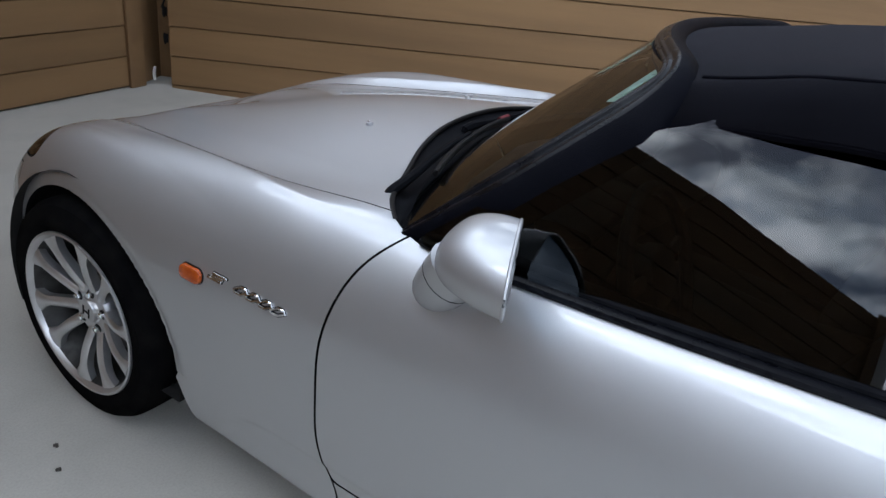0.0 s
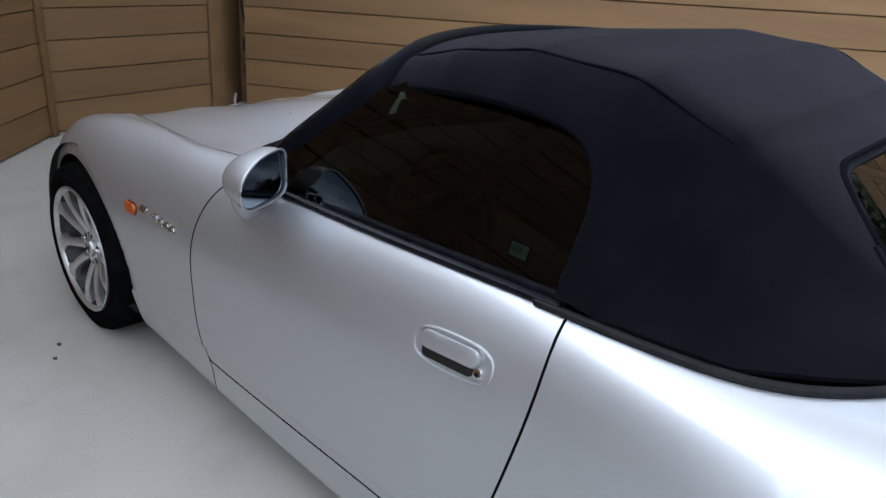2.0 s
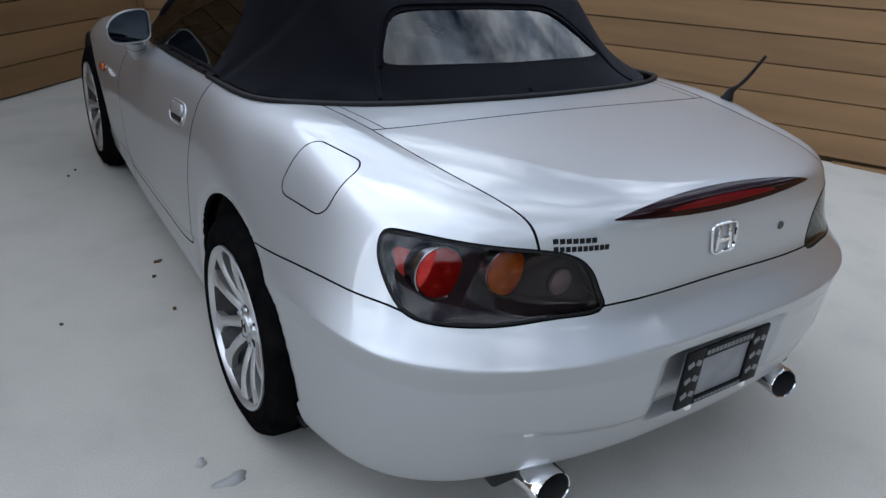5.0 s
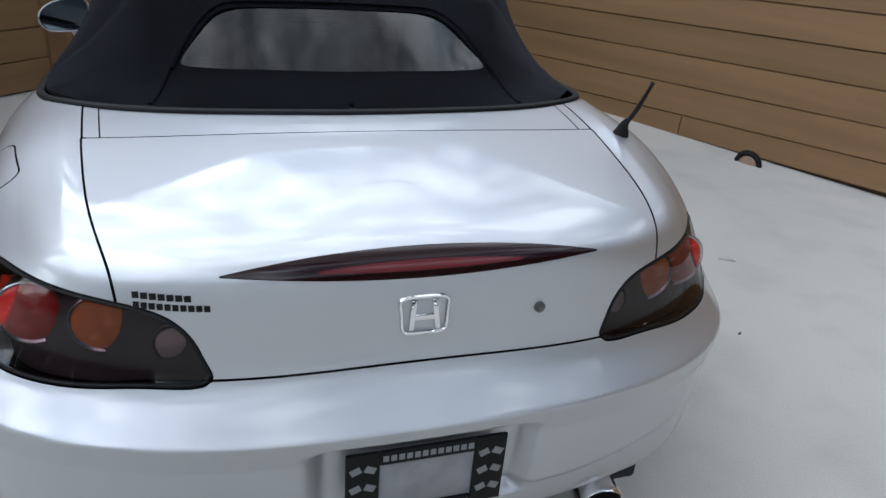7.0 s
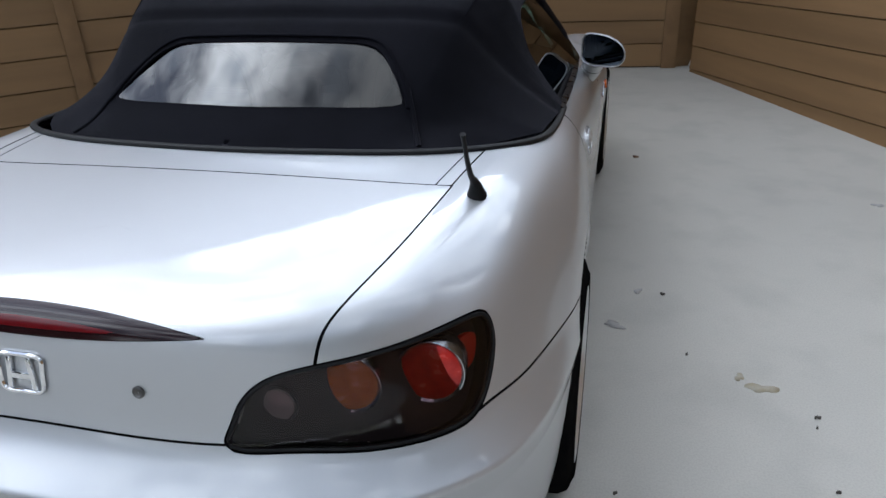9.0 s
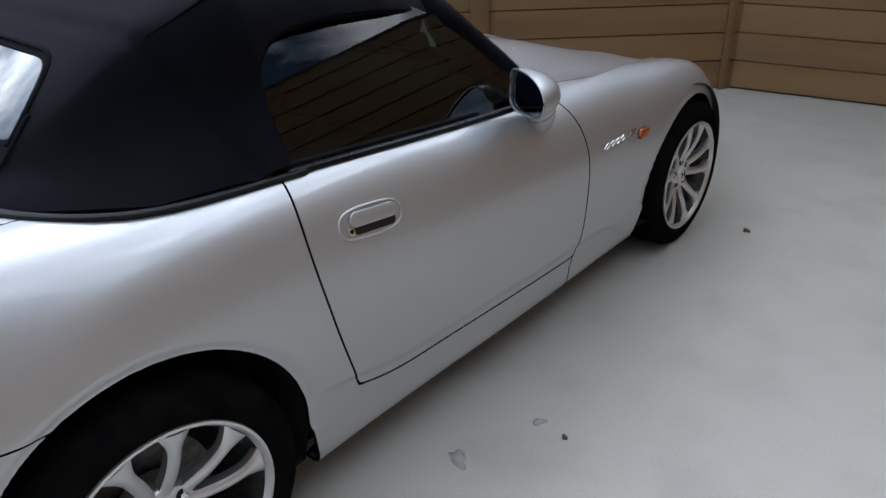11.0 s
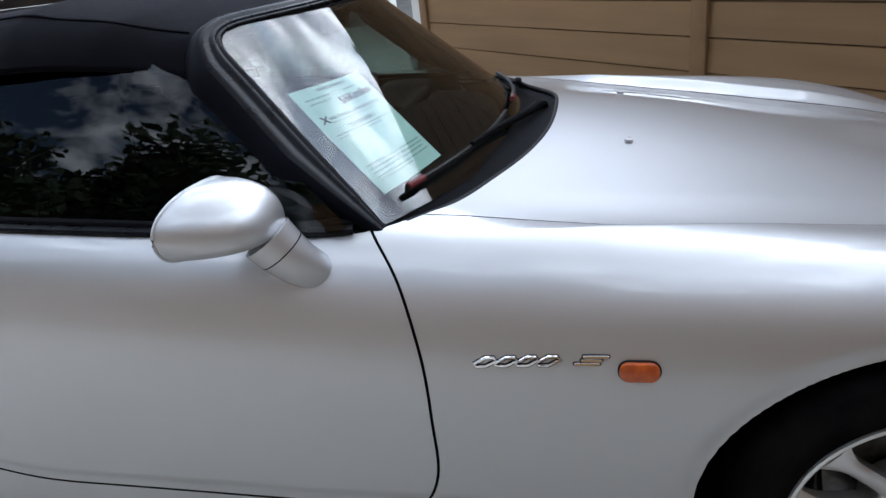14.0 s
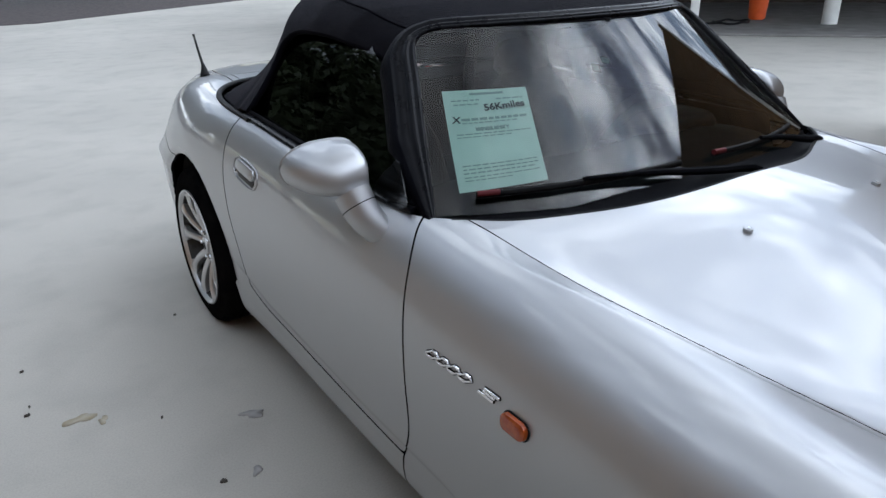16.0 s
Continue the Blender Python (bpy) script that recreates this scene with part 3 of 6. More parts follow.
row([.09, .09, .075, .062, .052, .048, .050, .044, .040, .042, .020, .016, .012, .012], [.560, .560, .590, .672, .725, .745, .775, .800, .830, .825, .680, .622, .622, .624])
row([.15, .15, .13, .108, .095, .088, .092, .082, .078, .085, .074, .074, .078, .075], [.585, .585, .628, .710, .765, .785, .820, .850, .880, .882, .825, .720, .690, .688])
row([.22, .22, .20, .165, .145, .138, .138, .125, .120, .135, .114, .098, .092, .085], [.605, .605, .650, .727, .782, .805, .842, .872, .905, .912, .880, .790, .765, .765])
row([.30, .30, .28, .235, .205, .200, .190, .175, .170, .195, .167, .136, .112, .103], [.620, .620, .662, .722, .775, .805, .850, .880, .916, .925, .912, .845, .858, .870])
row([.37, .37, .36, .32, .28, .265, .25, .23, .23, .265, .235, .175, .135, .130], [.635, .635, .667, .712, .748, .793, .852, .882, .920, .927, .922, .876, .880, .892])
row([.41, .42, .44, .44, .43, .42, .42, .42, .42, .42, .38, .30, .24, .24], [.650, .650, .679, .710, .750, .815, .862, .885, .922, .928, .924, .900, .898, .902])
row([.44, .46, .52, .60, .64, .64, .64, .64, .64, .64, .56, .45, .34, .33], [.660, .665, .702, .737, .788, .857, .884, .892, .925, .931, .928, .915, .910, .910])
row([9] * 14, [.672, .676, .706, .747, .808, .873, .892, .896, .926, .932, .930, .920, .916, .915])


deck_crown = spline([-2.1, -1.98, -1.90, -1.80, -1.65, -1.45, -1.20, -0.9], [0.880, 0.894, 0.903, 0.911, 0.920, 0.928, 0.932, 0.932])


def deck_height(x, y):
    return float(deck_crown(y)) - 0.025 * x * x


door_base = spline([-0.8, -0.68, -0.60, -0.40, 0.0, 0.31, 0.5], [0.36, 0.338, 0.318, 0.302, 0.293, 0.286, 0.284])


hood_edge = spline([0.30, 0.38, 0.53, 0.70, 0.85, 1.04, 1.17, 1.31, 1.58, 1.8], [0.660, 0.654, 0.644, 0.622, 0.594, 0.556, 0.528, 0.500, 0.434, 0.39])

trunk_edge = spline([-2.05, -1.97, -1.80, -1.60, -1.45, -1.2], [0.458, 0.486, 0.535, 0.571, 0.592, 0.622])


def arch_field(yc, zc, r, flare, squash=1.0):
    def f(p):
        down = np.minimum(p[:, 2] - zc, 0)
        side = np.hypot(p[:, 1] - yc, np.maximum(p[:, 2] - zc, 0) * squash) - r + flare * down
        return np.where(np.abs(p[:, 0]) > 0.5, side, 1.0)
    return f


front_arch = arch_field(1.195, 0.318, 0.372, 0.30, 1.107)
rear_arch = arch_field(-1.198, 0.325, 0.362, 0.16)


def body_sheet():
    ox, oy, ry = np.array(OUT_X), np.array(OUT_Y), np.array(RUN_Y)
    run = np.stack([-ox, ry - oy], 1)
    size = np.linalg.norm(run, axis=1)
    run /= size[:, None]
    net = []
    for inset, height in ROWS:
        d = np.minimum(np.array(inset), size)
        net.append(np.stack([ox + run[:, 0] * d, oy + run[:, 1] * d, np.array(height)], 1))
    net = np.array(net)
    # one even crown over the boot, so that its sky reflections run clean
    for r, share_ in ((11, 0.5), (12, 1.0), (13, 1.0), (14, 1.0)):
        for c in range(9, 14):
            x, y, z = net[r, c]
            net[r, c, 2] += share_ * (deck_height(x, y) - z)
    flip = np.array([-1, 1, 1])
    net = np.concatenate([net[:, 2:0:-1] * flip, net, net[:, -2:-4:-1] * flip], 1)
    # along the car
    t = np.concatenate([[0], np.cumsum(np.hypot(np.diff(net[4, :, 0]), np.diff(net[4, :, 1])))])
    fine = np.concatenate([np.linspace(t[i], t[i + 1], 26, endpoint=False) for i in range(2, len(t) - 3)] + [[t[-3]]])
    cols = np.array([[spline(t, net[r, :, k])(fine) for k in range(3)] for r in range(len(net))]).transpose(0, 2, 1)
    # over the section: cubic B-spline, mirrored past the middle line
    ext = np.concatenate([2 * cols[:1] - cols[1:2], cols, cols[-2:-1] * flip], 0)
    out = []
    for i in range(len(cols) - 1):
        a, b, c, d = ext[i], ext[i + 1], ext[i + 2], ext[i + 3]
        for u in np.linspace(0, 1, 14, endpoint=False):
            out.append(((1 - u) ** 3 * a + (3 * u ** 3 - 6 * u * u + 4) * b + (-3 * u ** 3 + 3 * u * u + 3 * u + 1) * c + u ** 3 * d) / 6)
    out.append((ext[-3] + 4 * ext[-2] + ext[-1]) / 6)
    g = np.array(out)
    # number plate recess in the rear bumper
    x, y, z = g[..., 0], g[..., 1], g[..., 2]
    near = rounded_box(np.stack([x.ravel(), z.ravel()], 1), (0, 0.485), (0.212, 0.102), 0.035).reshape(x.shape)
    w = np.clip(-near / 0.014, 0, 1)
    w = w * w * (3 - 2 * w) * (y < -1.9)
    g[..., 1] += 0.034 * w
    # the lower bumper tucks in below a crease between the exhausts
    w = np.clip((0.412 + 0.10 * np.maximum(np.abs(x) - 0.3, 0) - z) / 0.024 + 0.5, 0, 1)
    w = w * w * (3 - 2 * w) * np.clip((0.62 - np.abs(x)) / 0.14, 0, 1) * (y < -1.8)
    g[..., 1] += 0.012 * w
    # a sharp shoulder runs round the bumper from arch to arch
    crest = np.interp(y, [-2.12, -2.05, -2.0, -1.94, -1.87, -1.80, -1.70, -1.60, -1.45], [0.612, 0.609, 0.603, 0.597, 0.602, 0.610, 0.613, 0.609, 0.592])
    tent = np.clip(1 - np.abs(z - crest) / np.where(z > crest, 0.060, 0.055), 0, 1) * np.clip((-1.38 - y) / 0.10, 0, 1)
    u, v = (np.abs(x) / 0.86) ** 3, (np.clip(-1.42 - y, 0, 1) / 0.69) ** 3
    size = np.hypot(u, v) + 1e-6
    g[..., 0] += 0.009 * tent * np.sign(x) * u / size
    g[..., 1] -= 0.009 * tent * v / size
    # the fender rises from the hood's edge as an inward facet, up to a crease
    y = g[..., 1]
    away = np.abs(x) - hood_edge(np.clip(y, 0.30, 1.75))
    w = np.clip((y - 0.42) / 0.25, 0, 1) * np.clip((1.70 - y) / 0.4, 0, 1) * (z > 0.5)
    tent = np.clip(1 - np.abs(away - 0.056) / np.where(away < 0.056, 0.056, 0.10), 0, 1)
    dip = np.clip(1 - np.abs(away) / np.where(away < 0, 0.13, 0.05), 0, 1)
    g[..., 2] += w * (0.0130 * tent - 0.0070 * dip)
    # a softer facet of the same kind runs beside the trunk lid
    away = np.abs(x) - trunk_edge(np.clip(y, -2.0, -1.25))
    w = np.clip((y + 1.97) / 0.12, 0, 1) * np.clip((-1.25 - y) / 0.2, 0, 1) * (z > 0.8)
    tent = np.clip(1 - np.abs(away - 0.042) / np.where(away < 0.042, 0.042, 0.07), 0, 1)
    g[..., 2] += 0.0060 * w * tent
    # the metal rolls in towards the wheel arches
    p = np.stack([g[..., 0].ravel(), g[..., 1].ravel(), g[..., 2].ravel()], 1)
    for arch, wide in ((front_arch, 0.034), (rear_arch, 0.022)):
        roll = np.clip(1 - np.abs(arch(p)).reshape(x.shape) / wide, 0, 1) * (z > 0.30)
        g[..., 0] -= 0.011 * roll * np.sign(x) * (np.abs(x) > 0.6)
    # pressed step above the sill
    step = np.where(y < 0.36, door_base(y) + 0.032, np.interp(y, [0.36, 0.43, 0.49, 0.545, 0.58, 0.61, 0.64, 0.67], [0.318, 0.3165, 0.315, 0.309, 0.296, 0.275, 0.250, 0.225]))
    w = np.clip((step - z) / 0.006 + 0.5, 0, 1)
    w = w * w * (3 - 2 * w) * np.clip((0.68 - y) / 0.07, 0, 1) * np.clip((y + 0.86) / 0.16, 0, 1) * np.clip((z - 0.2) / 0.05, 0, 1)
    g[..., 0] -= 0.0045 * w * (x > 0.6)
    return loft(g)


# Opening for the cabin, in plan
RING = [(0, 0.566), (0.17, 0.556), (0.33, 0.513), (0.48, 0.446), (0.60, 0.388), (0.68, 0.318), (0.722, 0.235), (0.737, 0.10), (0.744, -0.10), (0.750, -0.40), (0.753, -0.70), (0.750, -0.95), (0.722, -1.10), (0.66, -1.188), (0.56, -1.246), (0.40, -1.288), (0.20, -1.312), (0, -1.322)]
ring_field = outline_field(RING + [(-x, y) for x, y in RING[-2:0:-1]], 360)
door_front = spline([0.15, 0.28, 0.328, 0.486, 0.62, 0.727, 0.807, 0.850, 0.90], [0.31, 0.312, 0.338, 0.360, 0.357, 0.335, 0.294, 0.249, 0.182])
door_rear = spline([0.2, 0.34, 0.42, 0.515, 0.65, 0.76, 0.85, 0.90, 0.95], [-0.645, -0.680, -0.704, -0.733, -0.766, -0.782, -0.780, -0.773, -0.770])
bumper_line = spline([-2.2, -2.03, -2.012, -1.985, -1.93, -1.87, -1.835, -1.76, -1.68, -1.58, -1.48, -1.38, -1.2], [0.699, 0.699, 0.697, 0.690, 0.680, 0.676, 0.683, 0.687, 0.687, 0.680, 0.668, 0.656, 0.636])
lamp_field = outline_field([(0.358, 0.697), (0.374, 0.725), (0.400, 0.763), (0.440, 0.795), (0.490, 0.811), (0.56, 0.818), (0.70, 0.821), (0.85, 0.821), (0.965, 0.818), (1.004, 0.806), (1.008, 0.775), (0.985, 0.740), (0.950, 0.708), (0.905, 0.682), (0.850, 0.671), (0.745, 0.670), (0.60, 0.677), (0.46, 0.687)], 160)
head_field = outline_field([(1.470, 0.690), (1.484, 0.708), (1.56, 0.706), (1.68, 0.690), (1.78, 0.652), (1.845, 0.605), (1.825, 0.578), (1.74, 0.598), (1.62, 0.624), (1.53, 0.642), (1.475, 0.665)], 140)


def f_ring(p):
    return np.where(p[:, 2] > 0.7, ring_field(p[:, :2]), 1.0)


def f_hood(p):
    front = p[:, 1] - 1.70 - 0.10 * (0.36 - np.abs(p[:, 0]))
    return np.where((p[:, 2] > 0.5) & (p[:, 1] > 0.0), np.maximum(np.abs(p[:, 0]) - hood_edge(p[:, 1]), front), 1.0)


def f_lamp(p):
    return np.where(p[:, 1] < -1.5, lamp_field(np.stack([np.abs(p[:, 0]) + p[:, 1] + 2.03, p[:, 2]], 1)), 1.0)


def f_bumper(p):
    return np.where((p[:, 1] < -1.30), p[:, 2] - bumper_line(p[:, 1]), 1.0)


def f_trunk(p):
    return np.maximum(np.abs(p[:, 0]) - trunk_edge(p[:, 1]), p[:, 1] + 1.452)


def f_deck(p):
    return np.maximum(np.abs(p[:, 0]) - trunk_edge(p[:, 1]) + 0.002, np.maximum(-1.452 - p[:, 1], p[:, 1] + 1.1))


def f_door(p):
    f = np.maximum(np.maximum(p[:, 1] - door_front(p[:, 2]), door_rear(p[:, 2]) - p[:, 1]), door_base(p[:, 1]) - p[:, 2])
    return np.where(np.abs(p[:, 0]) > 0.6, f, 1.0)


def f_fender(p):
    return door_front(p[:, 2]) - p[:, 1]


def f_nose(p):
    return np.maximum(1.50 + 0.25 * (p[:, 2] - 0.3) - p[:, 1], p[:, 2] - 0.565 - 0.25 * np.maximum(1.75 - p[:, 1], 0))


def f_head(p):
    return np.where(np.abs(p[:, 0]) > 0.3, np.maximum(head_field(p[:, 1:]), 0.66 - 1.0 * (p[:, 1] - 1.50) - np.abs(p[:, 0])), 1.0)


def f_fuel(p):
    up = 0.825 * p[:, 2] - 0.565 * np.abs(p[:, 0])
    q = rounded_box(np.stack([p[:, 1], up + 0.09 * (p[:, 1] + 1.51)], 1), (-1.511, 0.2765), (0.088, 0.0735), 0.034)
    return np.where(p[:, 0] < -0.5, q, 1.0)


half = body_sheet().cut(lambda p: -p[:, 0] - 1e-4)[0]
half = half.cut(f_ring)[1].cut(front_arch)[1].cut(rear_arch)[1]
# liner: a sheet under the skin, coloured black for the shade in open joints
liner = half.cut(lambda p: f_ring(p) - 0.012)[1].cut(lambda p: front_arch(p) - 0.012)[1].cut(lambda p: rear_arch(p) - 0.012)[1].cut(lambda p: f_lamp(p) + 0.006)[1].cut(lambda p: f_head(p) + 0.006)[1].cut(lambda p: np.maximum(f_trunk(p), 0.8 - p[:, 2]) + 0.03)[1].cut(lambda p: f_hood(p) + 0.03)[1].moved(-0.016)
hood_s, rest = half.panel(f_hood, 0.0018)
lamp_s, rest = rest.panel(f_lamp, 0.003)
bump_s, rest = rest.panel(f_bumper, 0.0021)
deck_s, rest = rest.panel(f_deck, 0.0022)
deck_s, deck_side_s = deck_s.panel(lambda p: np.abs(p[:, 0]) - trunk_edge(p[:, 1]) + 0.036, 0.0016)
trunk_s, rest = rest.panel(f_trunk, 0.0022)
# high stop lamp: a lens-shaped piece let into the lip of the trunk lid
sel = half.v[(half.v[:, 1] < -1.85) & (np.abs(half.v[:, 2] - 0.868) < 0.006) & (half.v[:, 0] < 0.42)]
lip_fit = np.polyfit(sel[:, 0] ** 2, sel[:, 1], 1)


def stop_field(p, reach, high, mid_u):
    u = p[:, 2] - 0.868 + 0.6 * (p[:, 1] - lip_fit[1] - lip_fit[0] * p[:, 0] ** 2)
    k = 1 - np.minimum(np.abs(p[:, 0]) / reach, 1.2) ** 2
    return np.where(p[:, 1] < -1.8, np.abs(u - mid_u * k) - high * k, 1.0)


stop_s, trunk_s = trunk_s.panel(lambda p: stop_field(p, 0.336, 0.032, 0.013), 0.0008)
strip_s = stop_s.cut(lambda p: stop_field(p, 0.20, 0.010, 0.006))[0]
door_s, rest = rest.panel(f_door)
head_s, rest = rest.panel(f_head)
nose_s, rest = rest.panel(f_nose, 0.002)
fender_s, quarter_s = rest.panel(f_fender, 0.0030)

hood = hood_s.both().make("hood", M_paint, car)
trunk = trunk_s.both().make("trunk_lid", M_paint, car)
deck = deck_s.both().make("rear_deck", M_paint, car)
for strip_ in (deck_side_s, deck_side_s.mirrored()):
    strip_.make("deck_strip", M_paint, deck)
bumper = bump_s.both().make("rear_bumper", M_paint, car, "silver rear bumper with a recessed plate well")
nose = nose_s.both().make("front_bumper", M_paint, car)
liner.both().make("body_liner", M_gap, car, "black sheet behind the panel joints, standing for their shade", lip=0)
doors, quarters = {}, {}
for side in (-1, 1):
    def sided(s):
        return s.mirrored() if side < 0 else s
    doors[side] = sided(door_s).make("door", M_paint, car)
    sided(fender_s).make("front_fender", M_paint, car)
    q = sided(quarter_s)
    if side < 0:
        flap, q = q.panel(f_fuel, 0.0017)
        flap.make("fuel_flap", M_paint, car)
    quarters[side] = q.make("rear_fender", M_paint, car)
    sided(head_s).make("headlamp", M_lens, car, "clear headlamp lens", lip=0.02)
    bowl_amber, bowl_clear = head_s.moved(-0.02).cut(lambda p: p[:, 1] - 1.76)
    sided(bowl_clear).make("headlamp_bowl", M_lamp_body, car, lip=0)
    sided(bowl_amber).make("turn_lamp", M_tail_amber, car, "amber corner of the headlamp", lip=0)

# ---- canvas top, glass ----
def shield_y(x, z):
    """The windscreen's plane: raked, and bowed across the car."""
    return 0.436 - 1.16 * (z - 0.89) - (0.454 + 0.55 * (z - 0.89)) * x * x


TOP_Y = [0.075, -0.02, -0.20, -0.46, -0.705, -0.885, -1.08, -1.20, -1.32]
TOP_BOW = [-0.56, -0.50, -0.28, -0.06, 0.0, 0.02, 0.08, 0.14, 0.17]
TOP_Z0 = [1.200, 1.219, 1.251, 1.283, 1.269, 1.201, 1.082, 1.000, 0.938]
TOP_X1 = [0.30, 0.30, 0.30, 0.30, 0.30, 0.29, 0.27, 0.25, 0.20]
TOP_Z1 = [1.195, 1.214, 1.247, 1.279, 1.265, 1.197, 1.078, 0.997, 0.937]
TOP_X2 = [0.515, 0.525, 0.535, 0.530, 0.530, 0.500, 0.455, 0.410, 0.34]
TOP_Z2 = [1.176, 1.196, 1.230, 1.262, 1.248, 1.178, 1.056, 0.984, 0.936]
TOP_X3 = [0.572, 0.583, 0.594, 0.602, 0.598, 0.562, 0.520, 0.480, 0.410]
TOP_Z3 = [1.130, 1.150, 1.176, 1.194, 1.178, 1.110, 1.014, 0.965, 0.934]
TOP_X4 = [0.640, 0.648, 0.652, 0.657, 0.655, 0.640, 0.600, 0.560, 0.470]
TOP_Z4 = [1.010, 1.025, 1.045, 1.060, 1.055, 1.020, 0.968, 0.948, 0.932]
TOP_X5 = [0.725, 0.737, 0.745, 0.752, 0.758, 0.757, 0.725, 0.650, 0.52]
TOP_Z5 = [0.855, 0.862, 0.875, 0.890, 0.905, 0.912, 0.915, 0.922, 0.925]


def top_sheet():
    yf = np.linspace(TOP_Y[0], TOP_Y[-1], 110)[::-1]
    st = np.array(TOP_Y[::-1])

    def along(v):
        # cloth is drawn nearly straight between the bows
        return 0.12 * spline(st, v[::-1])(yf) + 0.88 * np.interp(yf, st, v[::-1])
    rows = [(np.zeros(110), along(TOP_Z0))] + [(along(a), along(b)) for a, b in ((TOP_X1, TOP_Z1), (TOP_X2, TOP_Z2), (TOP_X3, TOP_Z3), (TOP_X4, TOP_Z4), (TOP_X5, TOP_Z5))]
    bow = along(TOP_BOW)
    px = np.array([r[0] for r in rows])
    pz = np.array([r[1] for r in rows])
    u = np.array([0, 1.0, 1.9, 2.45, 3.1, 3.9])
    uf = np.linspace(0, 3.9, 90)
    g = np.zeros((90, 110, 3))
    for i in range(110):
        # mirrored past the middle so that the crown is level
        us = np.concatenate([-u[2:0:-1], u])
        xs, zs = np.concatenate([-px[2:0:-1, i], px[:, i]]), np.concatenate([pz[2:0:-1, i], pz[:, i]])
        x = 0.7 * spline(us, xs)(uf) + 0.3 * np.interp(uf, us, xs)
        z = 0.7 * spline(us, zs)(uf) + 0.3 * np.interp(uf, us, zs)
        g[:, i] = np.stack([x, yf[i] + bow[i] * x * x, z], 1)
    # the rear bow leans forward down each side, and the cloth is pinched behind it
    lean = 0.3 * np.interp(yf, [-1.08, -0.885, -0.80, -0.705], [0, 1, 0.35, 0])
    g[..., 1] += lean[None, :] * np.maximum(g[..., 0] - 0.47, 0)
    pinch = 0.007 * np.exp(-((yf + 0.912) / 0.016) ** 2)
    g[..., 2] -= pinch[None, :]
    # slight sag of the cloth between the bows
    ys = g[..., 1]
    sag = 0.006 * np.sin(np.pi * np.clip((ys + 0.46) / 0.26 + 1, 0, 1)) ** 2 + 0.004 * np.sin(np.pi * np.clip((-0.46 - ys) / 0.26, 0, 1)) ** 2
    g[..., 2] -= sag * np.clip(1 - g[..., 0] / 0.6, 0, 1)
    return loft(g)


window_field = outline_field([(0.26, 0.80), (0.16, 0.925), (0.045, 1.00), (-0.045, 1.075), (-0.10, 1.115), (-0.16, 1.138), (-0.26, 1.155), (-0.42, 1.170), (-0.57, 1.167), (-0.66, 1.144), (-0.710, 1.09), (-0.730, 1.00), (-0.738, 0.93), (-0.742, 0.86), (-0.68, 0.80), (0.0, 0.78)], 220)
REAR = [(0.20, 1.126), (0.285, 1.119), (0.325, 1.099), (0.362, 1.063), (0.394, 1.022), (0.400, 1.010), (0.385, 1.005), (0.2, 1.004)]
rear_glass_field = outline_field([(0, 1.129)] + REAR + [(0, 1.003)] + [(-x, z) for x, z in REAR[::-1]], 200)


def f_side_window(p):
    return np.where(np.abs(p[:, 0]) > 0.40, window_field(np.stack([p[:, 1], p[:, 2]], 1)), 1.0)


def f_rear_glass(p):
    return np.where(p[:, 1] < -0.93, rear_glass_field(p[:, [0, 2]]), 1.0)


top_all = top_sheet().cut(lambda p: -p[:, 0] - 1e-4)[0]
top_in = top_all.cut(lambda p: ring_field(p[:, :2]) + 0.002)[0]
_, cloth = top_in.cut(f_side_window)
rear_glass, cloth = cloth.cut(f_rear_glass)
soft_top = cloth.both().make("soft_top", M_fabric, car, "navy-black canvas folding top", lip=0.010)
cloth.both().moved(-0.012).make("headliner", M_interior, car, "black cloth headliner", lip=0)
# the rear pane is real glass: evenly bowed, let a little into the cloth
rg = rear_glass.both()
fit_ = np.linalg.lstsq(np.stack([np.ones(len(rg.v)), rg.v[:, 2], rg.v[:, 0] ** 2], 1), rg.v[:, 1], rcond=None)[0]
rg_n = np.stack([2 * fit_[2] * rg.v[:, 0], -np.ones(len(rg.v)), np.full(len(rg.v), fit_[1])], 1)
rg_n /= np.linalg.norm(rg_n, axis=1)[:, None]
rg_v = rg.v.copy()
rg_v[:, 1] = fit_[0] + fit_[1] * rg.v[:, 2] + fit_[2] * rg.v[:, 0] ** 2
rear_pane = Sheet(rg_v, rg_n, rg.t).moved(-0.005).make("rear_window", M_rear_glass, car, "tinted glass rear window reflecting clouds", lip=0.004)


def window_x(z):
    return 0.734 - 0.46 * (z - 0.86) - 0.22 * (z - 0.86) ** 2


def pane_x(y, z):
    return window_x(z) - 0.005 * min(max((y + 0.25) / 0.3, 0), 1) * min(max((z - 1.0) / 0.14, 0), 1)


pane = loft(np.array([[(pane_x(y, z), y, z) for y in np.linspace(-0.80, 0.30, 60)] for z in np.linspace(0.84, 1.22, 40)]), flip=True)
pane = pane.cut(lambda p: np.maximum(window_field(p[:, 1:]) - 0.040 + 0.040 * np.clip((p[:, 1] + 0.30) / 0.15, 0, 1) * np.clip((p[:, 2] - 1.0) / 0.06, 0, 1), np.maximum(0.85 - p[:, 2], p[:, 1] - shield_y(p[:, 0], p[:, 2]) + 0.012)))[0]
for side in (-1, 1):
    (pane.mirrored() if side < 0 else pane).make("side_window", M_tinted, doors[side], "dark tinted side window", lip=0.004)


